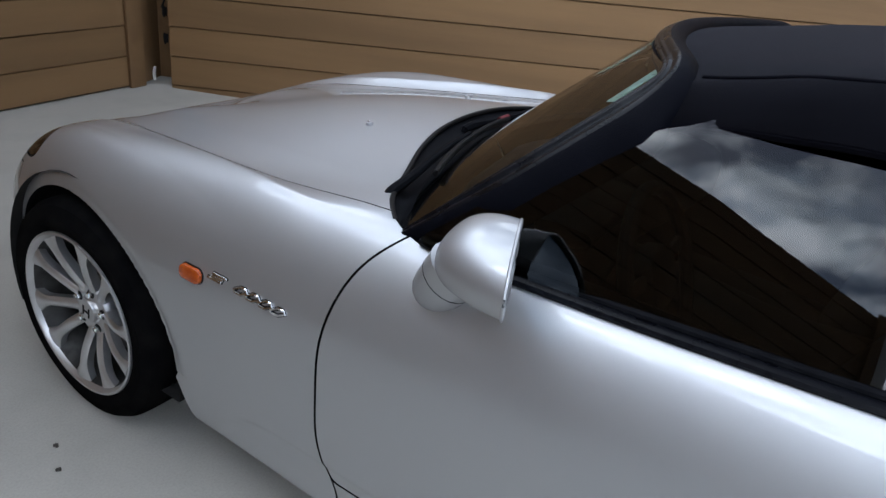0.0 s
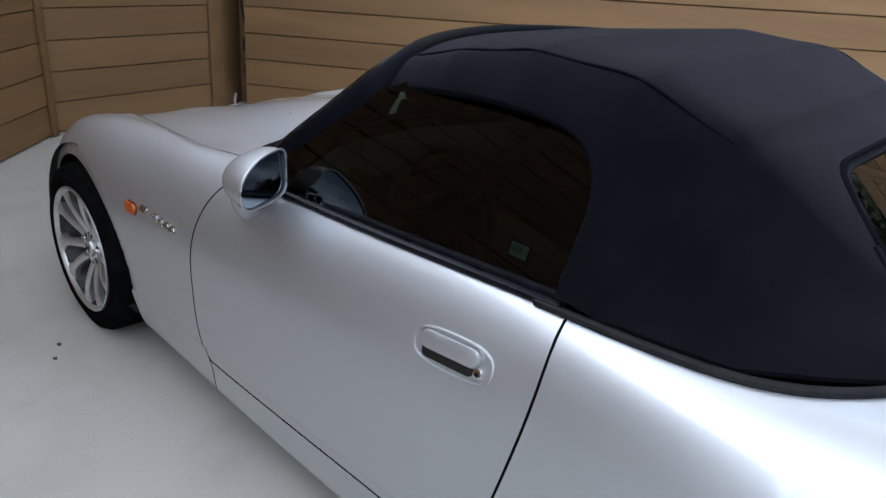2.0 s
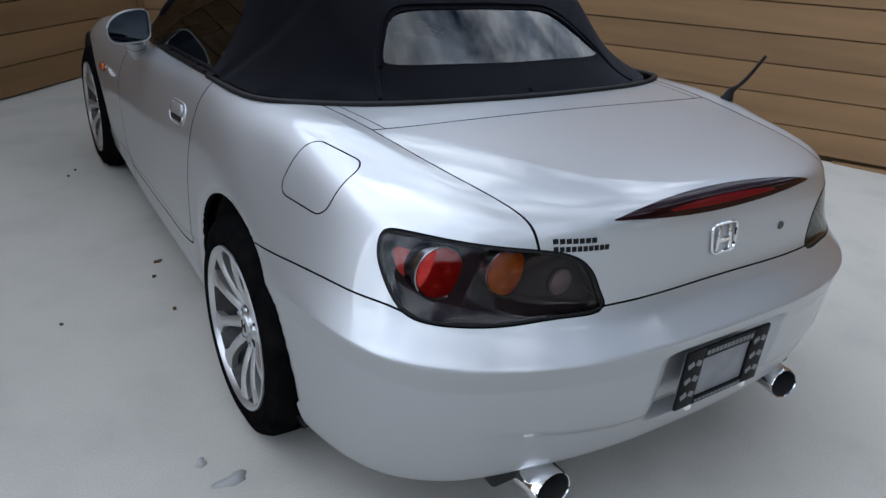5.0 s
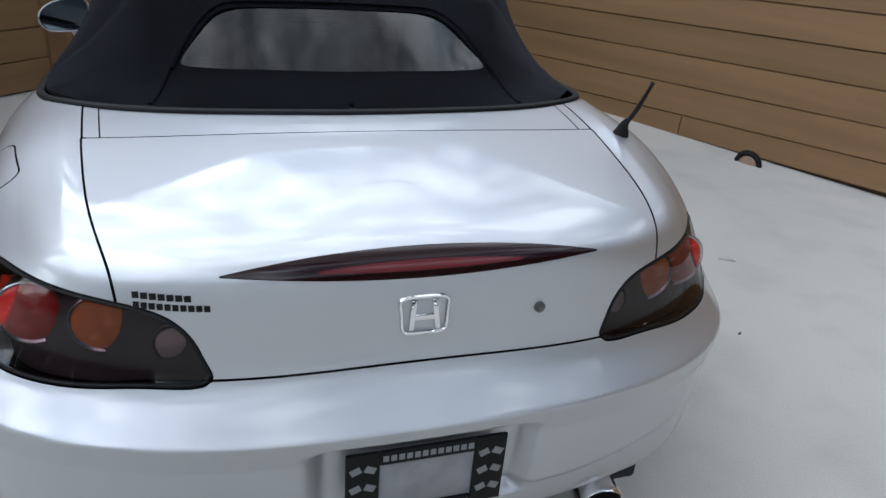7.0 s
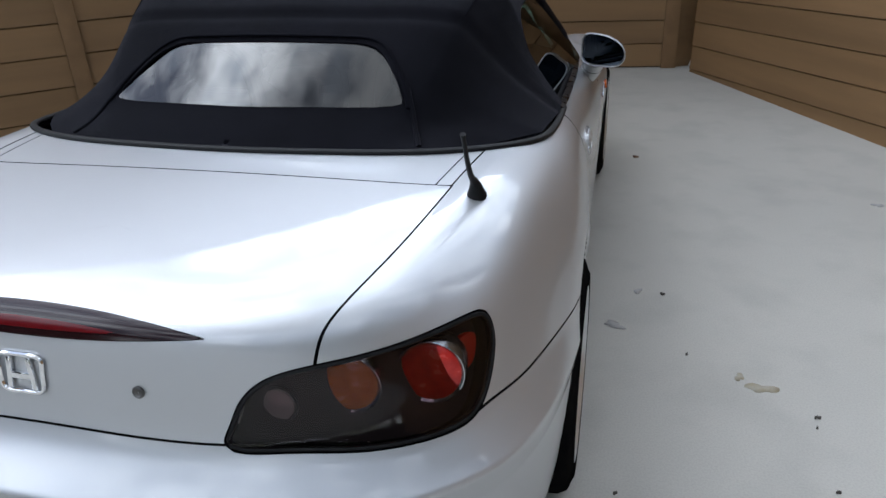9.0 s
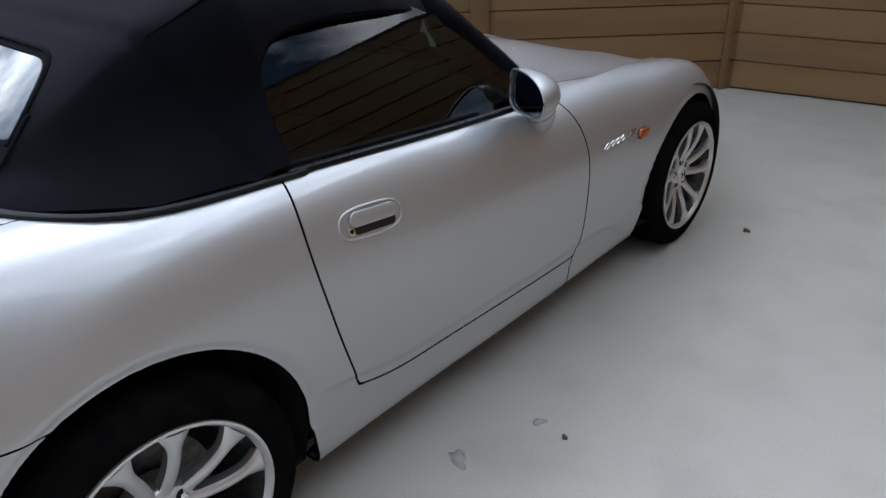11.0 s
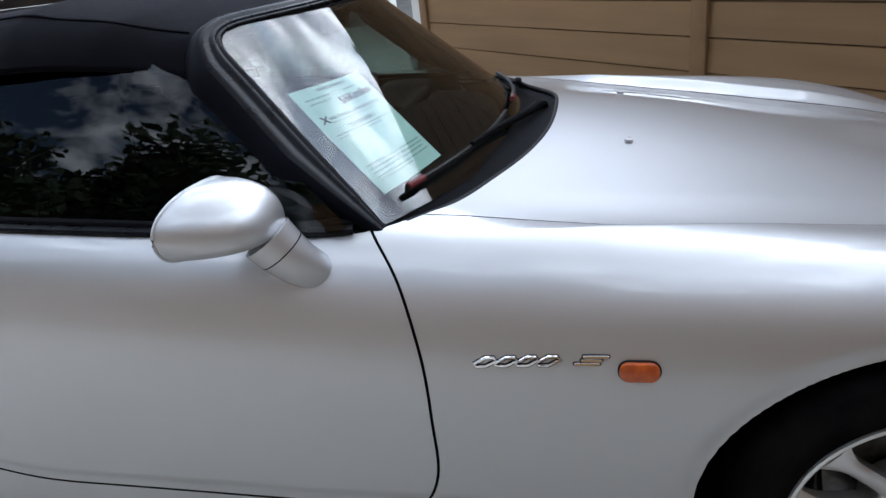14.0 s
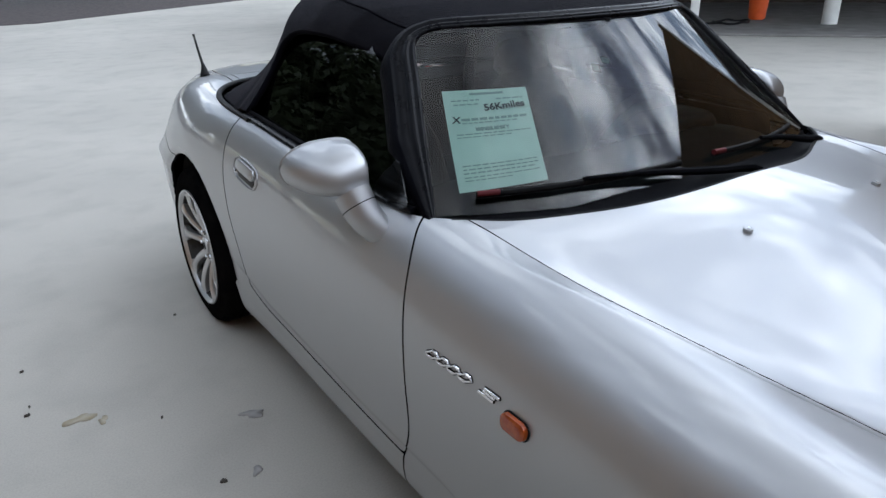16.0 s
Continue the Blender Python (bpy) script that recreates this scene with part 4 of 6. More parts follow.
def on_top(x, y):
    """Height of the canvas over a place in plan."""
    d = np.hypot(top_all.v[:, 0] - abs(x), top_all.v[:, 1] - y)
    i = np.argsort(d)[:4]
    w = 1 / (d[i] + 1e-4)
    return (top_all.v[i] * w[:, None]).sum(0)[2] / w.sum()


def body_point(f, want):
    """Point and normal of the skin nearest to a place, by the axes in f."""
    d = np.linalg.norm(half.v[:, f] - np.array(want), axis=1)
    if len(f) == 2 and f == [1, 2]:
        d = d + np.where(half.v[:, 0] < 0.4, 9, 0)
    if len(f) == 2 and f == [0, 1]:
        d = d + np.where(half.v[:, 2] < 0.55, 9, 0)
    i = np.argmin(d)
    return half.v[i], half.n[i]


# seams and edges of the canvas
def seam(points, r=0.0028, name="seam", mat=None, lift=0.0, flat=1.0):
    p = smooth_path(points, max(12, len(points) * 8))
    v, f = tube(p + np.array([0, 0, lift]), r, 8, flat=flat)
    return mesh_object(name, v, f, mat or M_seam, soft_top)


for s in (-1, 1):
    # one long seam along the roof's edge, over the bows
    seam([(s * x, y, on_top(x, y) + 0.0012) for x, y in ((0.505, -0.13), (0.520, -0.20), (0.530, -0.30), (0.533, -0.40), (0.531, -0.46), (0.530, -0.58), (0.530, -0.70), (0.516, -0.80), (0.500, -0.875))], 0.0030)
    # welt that runs from the rear window's corner to the tail of the canvas
    seam([(s * x, y, on_top(x, y) + 0.002) for x, y in ((0.40, -1.10), (0.418, -1.14), (0.436, -1.18), (0.452, -1.22), (0.468, -1.26))], 0.0065, "welt", M_fabric, flat=0.7)
SURROUND = [(0.418, 1.000), (0.404, 1.026), (0.372, 1.070), (0.333, 1.110), (0.292, 1.131), (0.20, 1.139)]
q = smooth_path([(-x, 0, z) for x, z in SURROUND] + [(0, 0, 1.142)] + [(x, 0, z) for x, z in SURROUND[::-1]], 90)
rv = top_all.v[(top_all.v[:, 1] < -0.93)]
for p in q:
    i = np.argmin(np.hypot(rv[:, 0] - abs(p[0]), rv[:, 2] - p[2]))
    p[1] = rv[i, 1] - 0.004
for k in range(4):
    q[1:-1] = (q[:-2] + 2 * q[1:-1] + q[2:]) / 4
v, f = tube(q, 0.0062, 8, flat=0.6)
mesh_object("window_surround", v, f, M_seam, soft_top, "black rear window surround")

# rubber bead where the canvas meets the body
bead = []
for x, y in smooth_path(RING + [(-x, y) for x, y in RING[-2:0:-1]], 260, True):
    v, n = body_point([0, 1], (abs(x), y))
    bead.append((x, y, v[2] + 0.003))
bead = np.array(bead)
for k in range(6):
    bead[:, 2] = (np.roll(bead[:, 2], 1) + 2 * bead[:, 2] + np.roll(bead[:, 2], -1)) / 4
back = bead[:, 1] < -0.70
order = np.where(back)[0]
run_ = bead[order]
v, f = tube(run_, 0.0105, 10, flat=0.75)
mesh_object("base_bead", v, f, M_rubber, soft_top, "black rubber bead round the canvas base")
for side in (-1, 1):
    strip = bead[(bead[:, 1] > -0.765) & (bead[:, 1] < 0.245) & (bead[:, 0] * side > 0.5)]
    strip = strip[np.argsort(strip[:, 1])]
    v, f = tube(strip + np.array([-0.008 * side, 0, 0.003]), 0.0145, 10, flat=0.62)
    moulding = mesh_object("belt_moulding", v, f, M_seal, doors[side], "black rubber belt moulding")
    v, f = tube(strip + np.array([-0.021 * side, 0, 0.013]), 0.0085, 10)
    mesh_object("glass_wiper", v, f, M_trim, moulding, "matt rubber lip against the glass")

# black weather strip under the canvas edge above each side window
edge_yz = smooth_path([(0.03, 1.012), (-0.045, 1.075), (-0.10, 1.115), (-0.16, 1.138), (-0.26, 1.155), (-0.42, 1.170), (-0.57, 1.167), (-0.66, 1.144), (-0.710, 1.09), (-0.730, 1.00), (-0.738, 0.93)], 70)
sv = top_all.v[top_all.v[:, 0] > 0.45]
edge_x = np.array([sv[np.argmin(np.hypot(sv[:, 1] - y, sv[:, 2] - z)), 0] for y, z in edge_yz])
for k in range(8):
    edge_x[1:-1] = (edge_x[:-2] + 2 * edge_x[1:-1] + edge_x[2:]) / 4
for side in (-1, 1):
    v, f = tube(np.stack([side * (edge_x - 0.010), edge_yz[:, 0], edge_yz[:, 1] - 0.004], 1), 0.0095, 8)
    mesh_object("weather_strip", v, f, M_seam, soft_top, "black rubber weather strip")

# windscreen, its frame and the cowl
zs, us = np.linspace(0.845, 1.196, 30), np.linspace(-1, 1, 49)
half_w = spline([0.84, 0.90, 1.00, 1.10, 1.20], [0.700, 0.668, 0.617, 0.566, 0.515])
g = np.array([[(u * half_w(z), shield_y(u * half_w(z), z), z) for u in us] for z in zs])
shield = loft(g)
windscreen = shield.make("windscreen", M_glass, car, "clear windscreen with a paper in its corner", lip=0.004)


def on_shield(x, z, lift=0.0):
    return np.array((x, shield_y(x, z) + lift, z + lift * 0.8))


# padded frame: two beads along the glass, then a broad roll that turns down to the side window
RAIL = [(0.708, 0.826), (0.668, 0.900), (0.617, 1.000), (0.566, 1.100), (0.549, 1.136), (0.524, 1.172), (0.484, 1.192), (0.42, 1.199), (0.20, 1.204), (0, 1.206)]
rail = smooth_path(RAIL + [(-x, z) for x, z in RAIL[-2::-1]], 150)
line = np.array([on_shield(x, z) for x, z in rail])
tan = np.gradient(line, axis=0)
tan /= np.linalg.norm(tan, axis=1)[:, None]
nor = np.array([(2 * (0.454 + 0.55 * (z - 0.89)) * x, 1.0, 1.16 + 0.55 * x * x) for x, z in rail])
nor /= np.linalg.norm(nor, axis=1)[:, None]
out_ = np.cross(nor, tan)
if out_[5][0] < 0:
    out_ = -out_
PAD = ((-0.006, -0.004), (-0.004, 0.006), (0.002, 0.011), (0.008, 0.010), (0.011, 0.006), (0.015, 0.011), (0.021, 0.013), (0.026, 0.010), (0.030, 0.006), (0.045, 0.008), (0.060, 0.004), (0.074, -0.008), (0.084, -0.026), (0.088, -0.050), (0.080, -0.075))
pad = smooth_path(PAD, 34)
ends = np.minimum(np.arange(150), np.arange(150)[::-1]) / 14.0
full = (0.10 + 0.90 * np.clip(ends, 0, 1) ** 0.8)[:, None] * (1 - 0.48 * np.clip((rail[:, 1] - 1.14) / 0.05, 0, 1))[:, None]
for piece, name_, mat_, text_ in ((pad[:17], "windscreen_seal", M_seal, "black rubber beads round the windscreen"), (pad[16:], "windscreen_frame", M_vinyl, "navy-black padded windscreen frame")):
    g = np.array([line + (out_ * o + nor * h) * full for o, h in piece])
    frame_s = loft(g)
    if (frame_s.n * np.tile(nor, (len(piece), 1))).sum() < 0:
        frame_s = loft(g, flip=True)
    frame_s.make(name_, mat_, car, text_, lip=0.003)
# black cowl between the hood and the glass
front_ring = smooth_path([(-x, y) for x, y in RING[5:0:-1]] + RING[:6], 61)
g = []
for x, y in front_ring:
    v, n = body_point([0, 1], (abs(x), y))
    zin = 0.868 - 0.035 * (abs(x) / 0.7) ** 2
    xin = math.copysign(min(abs(x), half_w(zin) + 0.004), x)
    yin = shield_y(xin, zin) - 0.004
    a, b = np.array((x, y, v[2] - 0.012)), np.array((xin, min(yin, y - 0.006), zin))
    g.append([a + (b - a) * k + np.array((0, 0, -0.012 * math.sin(math.pi * k))) for k in np.linspace(0, 1, 9)])
cowl_s = loft(np.array(g))
if cowl_s.n[len(cowl_s.n) // 2][2] < 0:
    cowl_s = Sheet(cowl_s.v, -cowl_s.n, cowl_s.t[:, ::-1])
cowl = cowl_s.make("cowl", M_trim, car, "satin black plastic cowl below the windscreen")
edge = np.array([(x, y, body_point([0, 1], (abs(x), y))[0][2] - 0.004) for x, y in front_ring])
for k in range(5):
    edge[1:-1, 2] = (edge[:-2, 2] + 2 * edge[1:-1, 2] + edge[2:, 2]) / 4
v, f = tube(edge, 0.006, 8)
mesh_object("cowl_seal", v, f, M_rubber, cowl)

# ---- wheels ----
TYRE_R, RIM_R = 0.314, 0.224


def build_wheel(width):
    """A wheel about the x axis; its outer face looks along +x. The hub cap lies at x = 0."""
    o = 0.030                      # outer lip past the cap
    rim = mesh_object("wheel", *lathe_x([(o - 0.010, RIM_R - 0.009), (o, RIM_R - 0.003), (o + 0.004, RIM_R + 0.001), (o + 0.003, RIM_R + 0.007), (o - 0.006, RIM_R + 0.009)]), M_alloy, None, "ten-spoke silver alloy wheel", 50)
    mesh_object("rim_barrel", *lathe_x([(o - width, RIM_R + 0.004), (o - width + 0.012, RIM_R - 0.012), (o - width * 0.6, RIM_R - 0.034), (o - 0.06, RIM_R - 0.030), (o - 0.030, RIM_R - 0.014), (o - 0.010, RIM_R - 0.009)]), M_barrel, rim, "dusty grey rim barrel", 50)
    c, w = o - width / 2, width / 2
    prof = [(c - w + 0.006, RIM_R + 0.006), (c - w - 0.004, RIM_R + 0.03), (c - w - 0.002, TYRE_R - 0.045), (c - w + 0.010, TYRE_R - 0.014), (c - w + 0.032, TYRE_R - 0.002)]
    for k in (0.25, 0.5, 0.75):
        x = c - w + 0.032 + (2 * w - 0.064) * k
        prof += [(x - 0.006, TYRE_R), (x - 0.004, TYRE_R - 0.007), (x + 0.004, TYRE_R - 0.007), (x + 0.006, TYRE_R)]
    prof += [(c + w - 0.032, TYRE_R - 0.002), (c + w - 0.010, TYRE_R - 0.014), (c + w + 0.002, TYRE_R - 0.045), (c + w + 0.003, RIM_R + 0.045), (c + w + 0.005, RIM_R + 0.040), (c + w + 0.004, RIM_R + 0.022), (c + w - 0.004, RIM_R + 0.004)]
    mesh_object("tyre", *lathe_x(prof, 72), M_tyre, rim, "black low-profile tyre", 40)
    # one spoke: a narrow waist, a flat face with chamfered flanks, and a broad foot on the rim
    n = 18
    section = ((-1.0, -1.0), (-1.0, 0.10), (-0.62, 0.72), (-0.30, 1.0), (0.30, 1.0), (0.62, 0.72), (1.0, 0.10), (1.0, -1.0))
    m = len(section)
    v, f = [], []
    for i in range(n):
        k = i / (n - 1)
        r = 0.050 + (RIM_R - 0.010 - 0.050) * k
        wide = 0.0132 + 0.0035 * (1 - k) ** 3 + 0.0022 * k + 0.020 * max(k - 0.72, 0) ** 1.6 / 0.13
        x = -0.021 + 0.017 * math.sin(k * math.pi * 0.72) + 0.025 * k
        deep, crown = 0.026 - 0.008 * k, 0.0085
        lean = 0.006 * math.sin(k * math.pi)
        for a, b in section:
            v.append((x + (crown * b if b > 0 else deep * b), wide * a * (1.0 if b > 0 else 0.9) + lean, r))
    for i in range(n - 1):
        for j in range(m):
            l = (j + 1) % m
            f.append((i * m + j, i * m + l, (i + 1) * m + l, (i + 1) * m + j))
    f += [tuple(range(m - 1, -1, -1)), tuple(range((n - 1) * m, n * m))]
    spoke = mesh_object("spoke", v, f, M_alloy, rim, angle=32)
    for k in range(1, 10):
        share(spoke, pose(0, 0, 0, 36 * k + (4.0 if k % 2 else 0.0)), rim)
    mesh_object("hub", *lathe_x([(-0.075, 0.078), (-0.03, 0.078), (-0.016, 0.074), (-0.0115, 0.070), (-0.0105, 0.040), (-0.006, 0.0365), (-0.006, 0.0345), (-0.004, 0.0345), (0.001, 0.032), (0.003, 0.024), (0.0034, 0.001)], 40), M_alloy, rim, angle=35)
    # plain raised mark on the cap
    bm = box_bm((0.004, 0.012, 0), (0.003, 0.005, 0.030), 0.001)
    mark = part("cap_mark", bm, M_ink, rim)
    share(mark, pose(0, -0.024, 0), rim)
    part("cap_mark", box_bm((0.004, 0, 0), (0.003, 0.020, 0.005), 0.001), M_ink, rim)
    # flat black discs on the hub paint the shade of the nut pockets
    hole = mesh_object("lug_pocket_shade", *lathe_x([(-0.0090, 0.0005), (-0.0090, 0.0135), (-0.0105, 0.0140)], 16), M_ink, rim, angle=30)
    nut = mesh_object("lug_nut", *lathe_x([(-0.022, 0.0088), (-0.001, 0.0088), (0.002, 0.0070), (0.003, 0.001)], 6), M_chrome, rim, angle=20)
    hole.location, nut.location = (0, 0, 0.0545), (0, 0, 0.0545)
    for k in range(1, 5):
        for o2 in (hole, nut):
            a = 2 * math.pi * k / 5
            s = share(o2, Matrix.Translation((0, -math.sin(a) * 0.0545, math.cos(a) * 0.0545)), rim)
    mesh_object("brake_disc", *lathe_x([(-0.085, 0.055), (-0.085, 0.148), (-0.108, 0.148), (-0.108, 0.055)], 48), M_steel, rim, "steel brake disc")
    mesh_object("drum_back", *lathe_x([(-0.125, 0.001), (-0.125, RIM_R - 0.03)], 40), M_dark_well, rim)
    part("brake_caliper", box_bm((-0.09, -0.115, 0.03), (0.07, 0.055, 0.13), 0.014), M_steel, rim)
    return rim


def wheel_at(width, x, y, turn):
    w = build_wheel(width)
    w.parent = car
    side = 1 if x > 0 else -1
    w.matrix_local = pose(x, y, TYRE_R - 0.002, 0, 0, 0 if side > 0 else 180) @ pose(0, 0, 0, turn)
    return w


wheel_at(0.215, 0.809, 1.2, 8)
wheel_at(0.215, -0.809, 1.2, -10)
wheel_at(0.245, 0.833, -1.2, 20)
wheel_at(0.245, -0.833, -1.2, 3)
for side in (-1, 1):
    for yc, r in ((1.195, 0.378), (-1.198, 0.372)):
        a = np.linspace(-0.75, math.pi + 0.75, 34)
        ring_ = [(yc + r * math.cos(t), max(0.318 + r * math.sin(t), 0.20)) for t in a]
        v = [(side * 0.40, y, z) for y, z in ring_] + [(side * 0.805, y, z) for y, z in ring_]
        k = len(ring_)
        f = [(i, i + 1, k + i + 1, k + i) for i in range(k - 1)] + [tuple(range(k))]
        mesh_object("wheel_well", v, f, M_dark_well, car, "black plastic wheel well")
# underside
part("floor_pan", box_bm((0, -0.02, 0.21), (1.50, 1.62, 0.05), 0.01), M_dark_well, car, "black underside")
part("floor_pan", box_bm((0, -1.78, 0.29), (1.10, 0.42, 0.06), 0.01), M_dark_well, car)
part("floor_pan", box_bm((0, 1.65, 0.24), (0.90, 0.40, 0.06), 0.01), M_dark_well, car)

# ---- lamps, mirrors, handles, badges ----
def frame_at(v, n, along=(0, 1, 0)):
    """A pose with z along the normal n and x along the given way."""
    z = Vector(n).normalized()
    x = (Vector(along) - z * Vector(along).dot(z)).normalized()
    y = z.cross(x)
    m = Matrix((x, y, z)).transposed().to_4x4()
    m.translation = Vector(v)
    return m


def pill_bm(length, height, thick, r, dome=0.0, n=8):
    """A rounded bar in the x-y plane, raised by thick along z."""
    bm = bmesh.new()
    pts = []
    for cx, cy, a0 in ((length / 2 - r, height / 2 - r, 0), (-length / 2 + r, height / 2 - r, 90), (-length / 2 + r, -height / 2 + r, 180), (length / 2 - r, -height / 2 + r, 270)):
        for k in range(n + 1):
            a = radians(a0 + 90 * k / n)
            pts.append((cx + r * math.cos(a), cy + r * math.sin(a)))
    rings = []
    for s, h in ((1.0, 0.0), (1.0, thick * 0.6), (0.94, thick * 0.9), (0.82, thick), (0.4, thick + dome)):
        rings.append([bm.verts.new((x * (1 - (1 - s) * height / length) if s > 0.5 else x * s, y * s, h)) for x, y in pts])
    for a, b in zip(rings, rings[1:]):
        for i in range(len(pts)):
            j = (i + 1) % len(pts)
            bm.faces.new((a[i], a[j], b[j], b[i]))
    bm.faces.new(rings[-1])
    bm.faces.new(rings[0][::-1])
    return bm


def strip_ring(pts, r, sides=6):
    return tube(smooth_path(pts, 60, True), r, sides, True)


# tail lamps: smoked cover over a dark bowl with round lenses
marker_field = outline_field([(0.912, 0.742), (0.930, 0.741), (0.952, 0.750), (0.970, 0.770), (0.975, 0.786), (0.960, 0.791), (0.920, 0.788), (0.908, 0.775)], 80)
M_barrel_trim = material("satin_barrel", (0.42, 0.42, 0.44), 0.22, 1.0)
LENSES = ((0.641, -1.853, 0.750, 0.054, M_red_lens), (0.523, -1.917, 0.756, 0.049, M_tail_amber), (0.412, -1.958, 0.730, 0.032, M_clear_lens))
for side in (-1, 1):
    s = lamp_s.mirrored() if side < 0 else lamp_s
    bowl = s.moved(-0.045).make("tail_lamp", M_lamp_body, car, "smoked tail lamp with round red and amber lenses", lip=0)
    cover = s.make("cover", M_lens, bowl, "smoked clear cover", lip=0.006)
    cover.visible_shadow = False
    e = s.rim()
    # gasket along the rim
    nxt = {int(a): int(b) for a, b in e}
    k0 = int(e[0, 0])
    loop, k = [], k0
    while True:
        loop.append(s.v[k] - s.n[k] * 0.003)
        k = nxt.get(k, k0)
        if k == k0 or len(loop) > 4000:
            break
    loop = np.array(loop)[::4]
    v, f = tube(loop, 0.0042, 6, True)
    mesh_object("gasket", v, f, M_rubber, bowl)
    # round lenses as short drums that face the rear
    for x, y, z, r, mat in LENSES:
        m = frame_at((side * x, y, z), (side * 0.10, -0.985, 0.10), (0, 0, 1))
        vv, ff = lathe_x([(-0.003, r - 0.002), (0.000, r * 0.9), (0.003, r * 0.6), (0.004, 0.001)], 40)
        body = mesh_object("lens", [(b, c, a) for a, b, c in vv], [q[::-1] for q in ff], mat, bowl, angle=40)
        body.matrix_local = m
        rv, rf = lathe_x([(-0.050, r + 0.0045), (-0.001, r + 0.0040), (0.000, r + 0.0020), (-0.003, r - 0.0025)], 40)
        ringo = mesh_object("lens_ring", [(b, c, a) for a, b, c in rv], [q[::-1] for q in rf], M_barrel_trim if mat is not M_clear_lens else M_lamp_body, bowl, "bright barrel")
        ringo.matrix_local = m
    # side marker at the outer end
    s.cut(lambda p: marker_field(np.stack([np.abs(p[:, 0]) + p[:, 1] + 2.03, p[:, 2]], 1)))[0].moved(-0.022).make("side_marker", M_side_red, bowl, "bright red side marker", lip=0.016)

# high stop lamp along the trunk's lip
stop = stop_s.both().moved(0.0025).make("high_stop_lamp", M_dark_red, trunk, "dark red lens-shaped stop lamp", lip=0.008)
strip_s.both().moved(0.0038).make("stop_reflector", M_stop_strip, stop, "red reflector strip", lip=0.003)


def tail_face(x, z):
    d = np.hypot(half.v[:, 0] - abs(x), half.v[:, 2] - z) + np.where(half.v[:, 1] > -1.85, 9, 0)
    i = np.argmin(d)
    v, n = half.v[i].copy(), half.n[i].copy()
    if x < 0:
        v[0] *= -1
        n[0] *= -1
    v[1] -= (n[0] * (x - v[0]) + n[2] * (z - v[2])) / n[1]
    v[0], v[2] = x, z
    return v, n


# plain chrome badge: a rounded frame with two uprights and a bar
v, n = tail_face(0, 0.785)
em = frame_at(v, n, (1, 0, 0))
ring_pts = [(-0.036, -0.030, 0.004), (-0.041, 0.0, 0.004), (-0.043, 0.024, 0.004), (-0.036, 0.031, 0.004), (0, 0.033, 0.004), (0.036, 0.031, 0.004), (0.043, 0.024, 0.004), (0.041, 0.0, 0.004), (0.036, -0.030, 0.004), (0, -0.033, 0.004)]
vv, ff = strip_ring(ring_pts, 0.0036)
emblem = mesh_object("tail_badge", vv, ff, M_chrome, trunk, "small chrome badge")
emblem.matrix_local = em
for s in (-1, 1):
    part("badge_bar", box_bm((0.021 * s, 0, 0.004), (0.010, 0.056, 0.006), 0.002, turn=pose(0, 0, 0, 0, 0, 6 * s)), M_chrome, emblem)
part("badge_bar", box_bm((0, -0.004, 0.004), (0.036, 0.012, 0.006), 0.002), M_chrome, emblem)
v, n = tail_face(0.217, 0.778)
lock = mesh_object("trunk_lock", [(b, c, a) for a, b, c in lathe_x([(0, 0.0105), (0.003, 0.0105), (0.004, 0.008), (0.002, 0.005), (0.002, 0.001)], 20)[0]], lathe_x([(0, 1)] * 5, 20)[1], M_steel, trunk, "small round trunk lock")
lock.matrix_local = frame_at(v, n, (1, 0, 0))
# two lines of plain black bars where a dealer's decal sits
for z, count, pitch in ((0.8365, 7, 0.0130), (0.8210, 10, 0.0118)):
    for k in range(count):
        x = -0.459 + pitch * k
        v, n = tail_face(x, z)
        o = part("decal_bar", box_bm((0, 0, 0.0005), (pitch - 0.0022, 0.0105, 0.0010), 0), M_ink, trunk)
        o.matrix_local = frame_at(v, n, (1, 0, 0))

# number plate in its frame
py, pz = -2.102, 0.492
plate = part("number_plate", box_bm((0, py, pz), (0.290, 0.006, 0.150), 0.003), M_plate, bumper, "blank grey number plate in a black frame")
for cx, cz, sx, sz in ((-0.118, pz, 0.060, 0.156), (0.118, pz, 0.060, 0.156), (0, pz + 0.063, 0.176, 0.030), (0, pz - 0.069, 0.176, 0.018)):
    part("plate_frame", box_bm((cx, py - 0.006, cz), (sx, 0.008, sz), 0.002), M_ink, plate, "black plate frame")
for s in (-1, 1):
    for r in range(3):
        for k in range(2):
            o = part("frame_motif", box_bm((s * 0.118 + (k - 0.5) * 0.026, py - 0.0106, pz + 0.043 - 0.042 * r), (0.019, 0.0012, 0.014), 0, turn=pose(0, 0, 0, 0, 25 * (1 if k else -1), 0)), M_grey_ink, plate)
for k in range(12):
    part("frame_print", box_bm((-0.078 + 0.0142 * k, py - 0.0106, pz + 0.063), (0.010, 0.0012, 0.012), 0), M_grey_ink, plate)
    part("frame_print", box_bm((-0.078 + 0.0142 * k, py - 0.0106, pz - 0.069), (0.010, 0.0012, 0.007), 0), M_grey_ink, plate)
for s in (-1, 1):
    part("plate_clip", box_bm((s * 0.10, py - 0.006, pz - 0.082), (0.016, 0.014, 0.012), 0.002), M_white, plate)

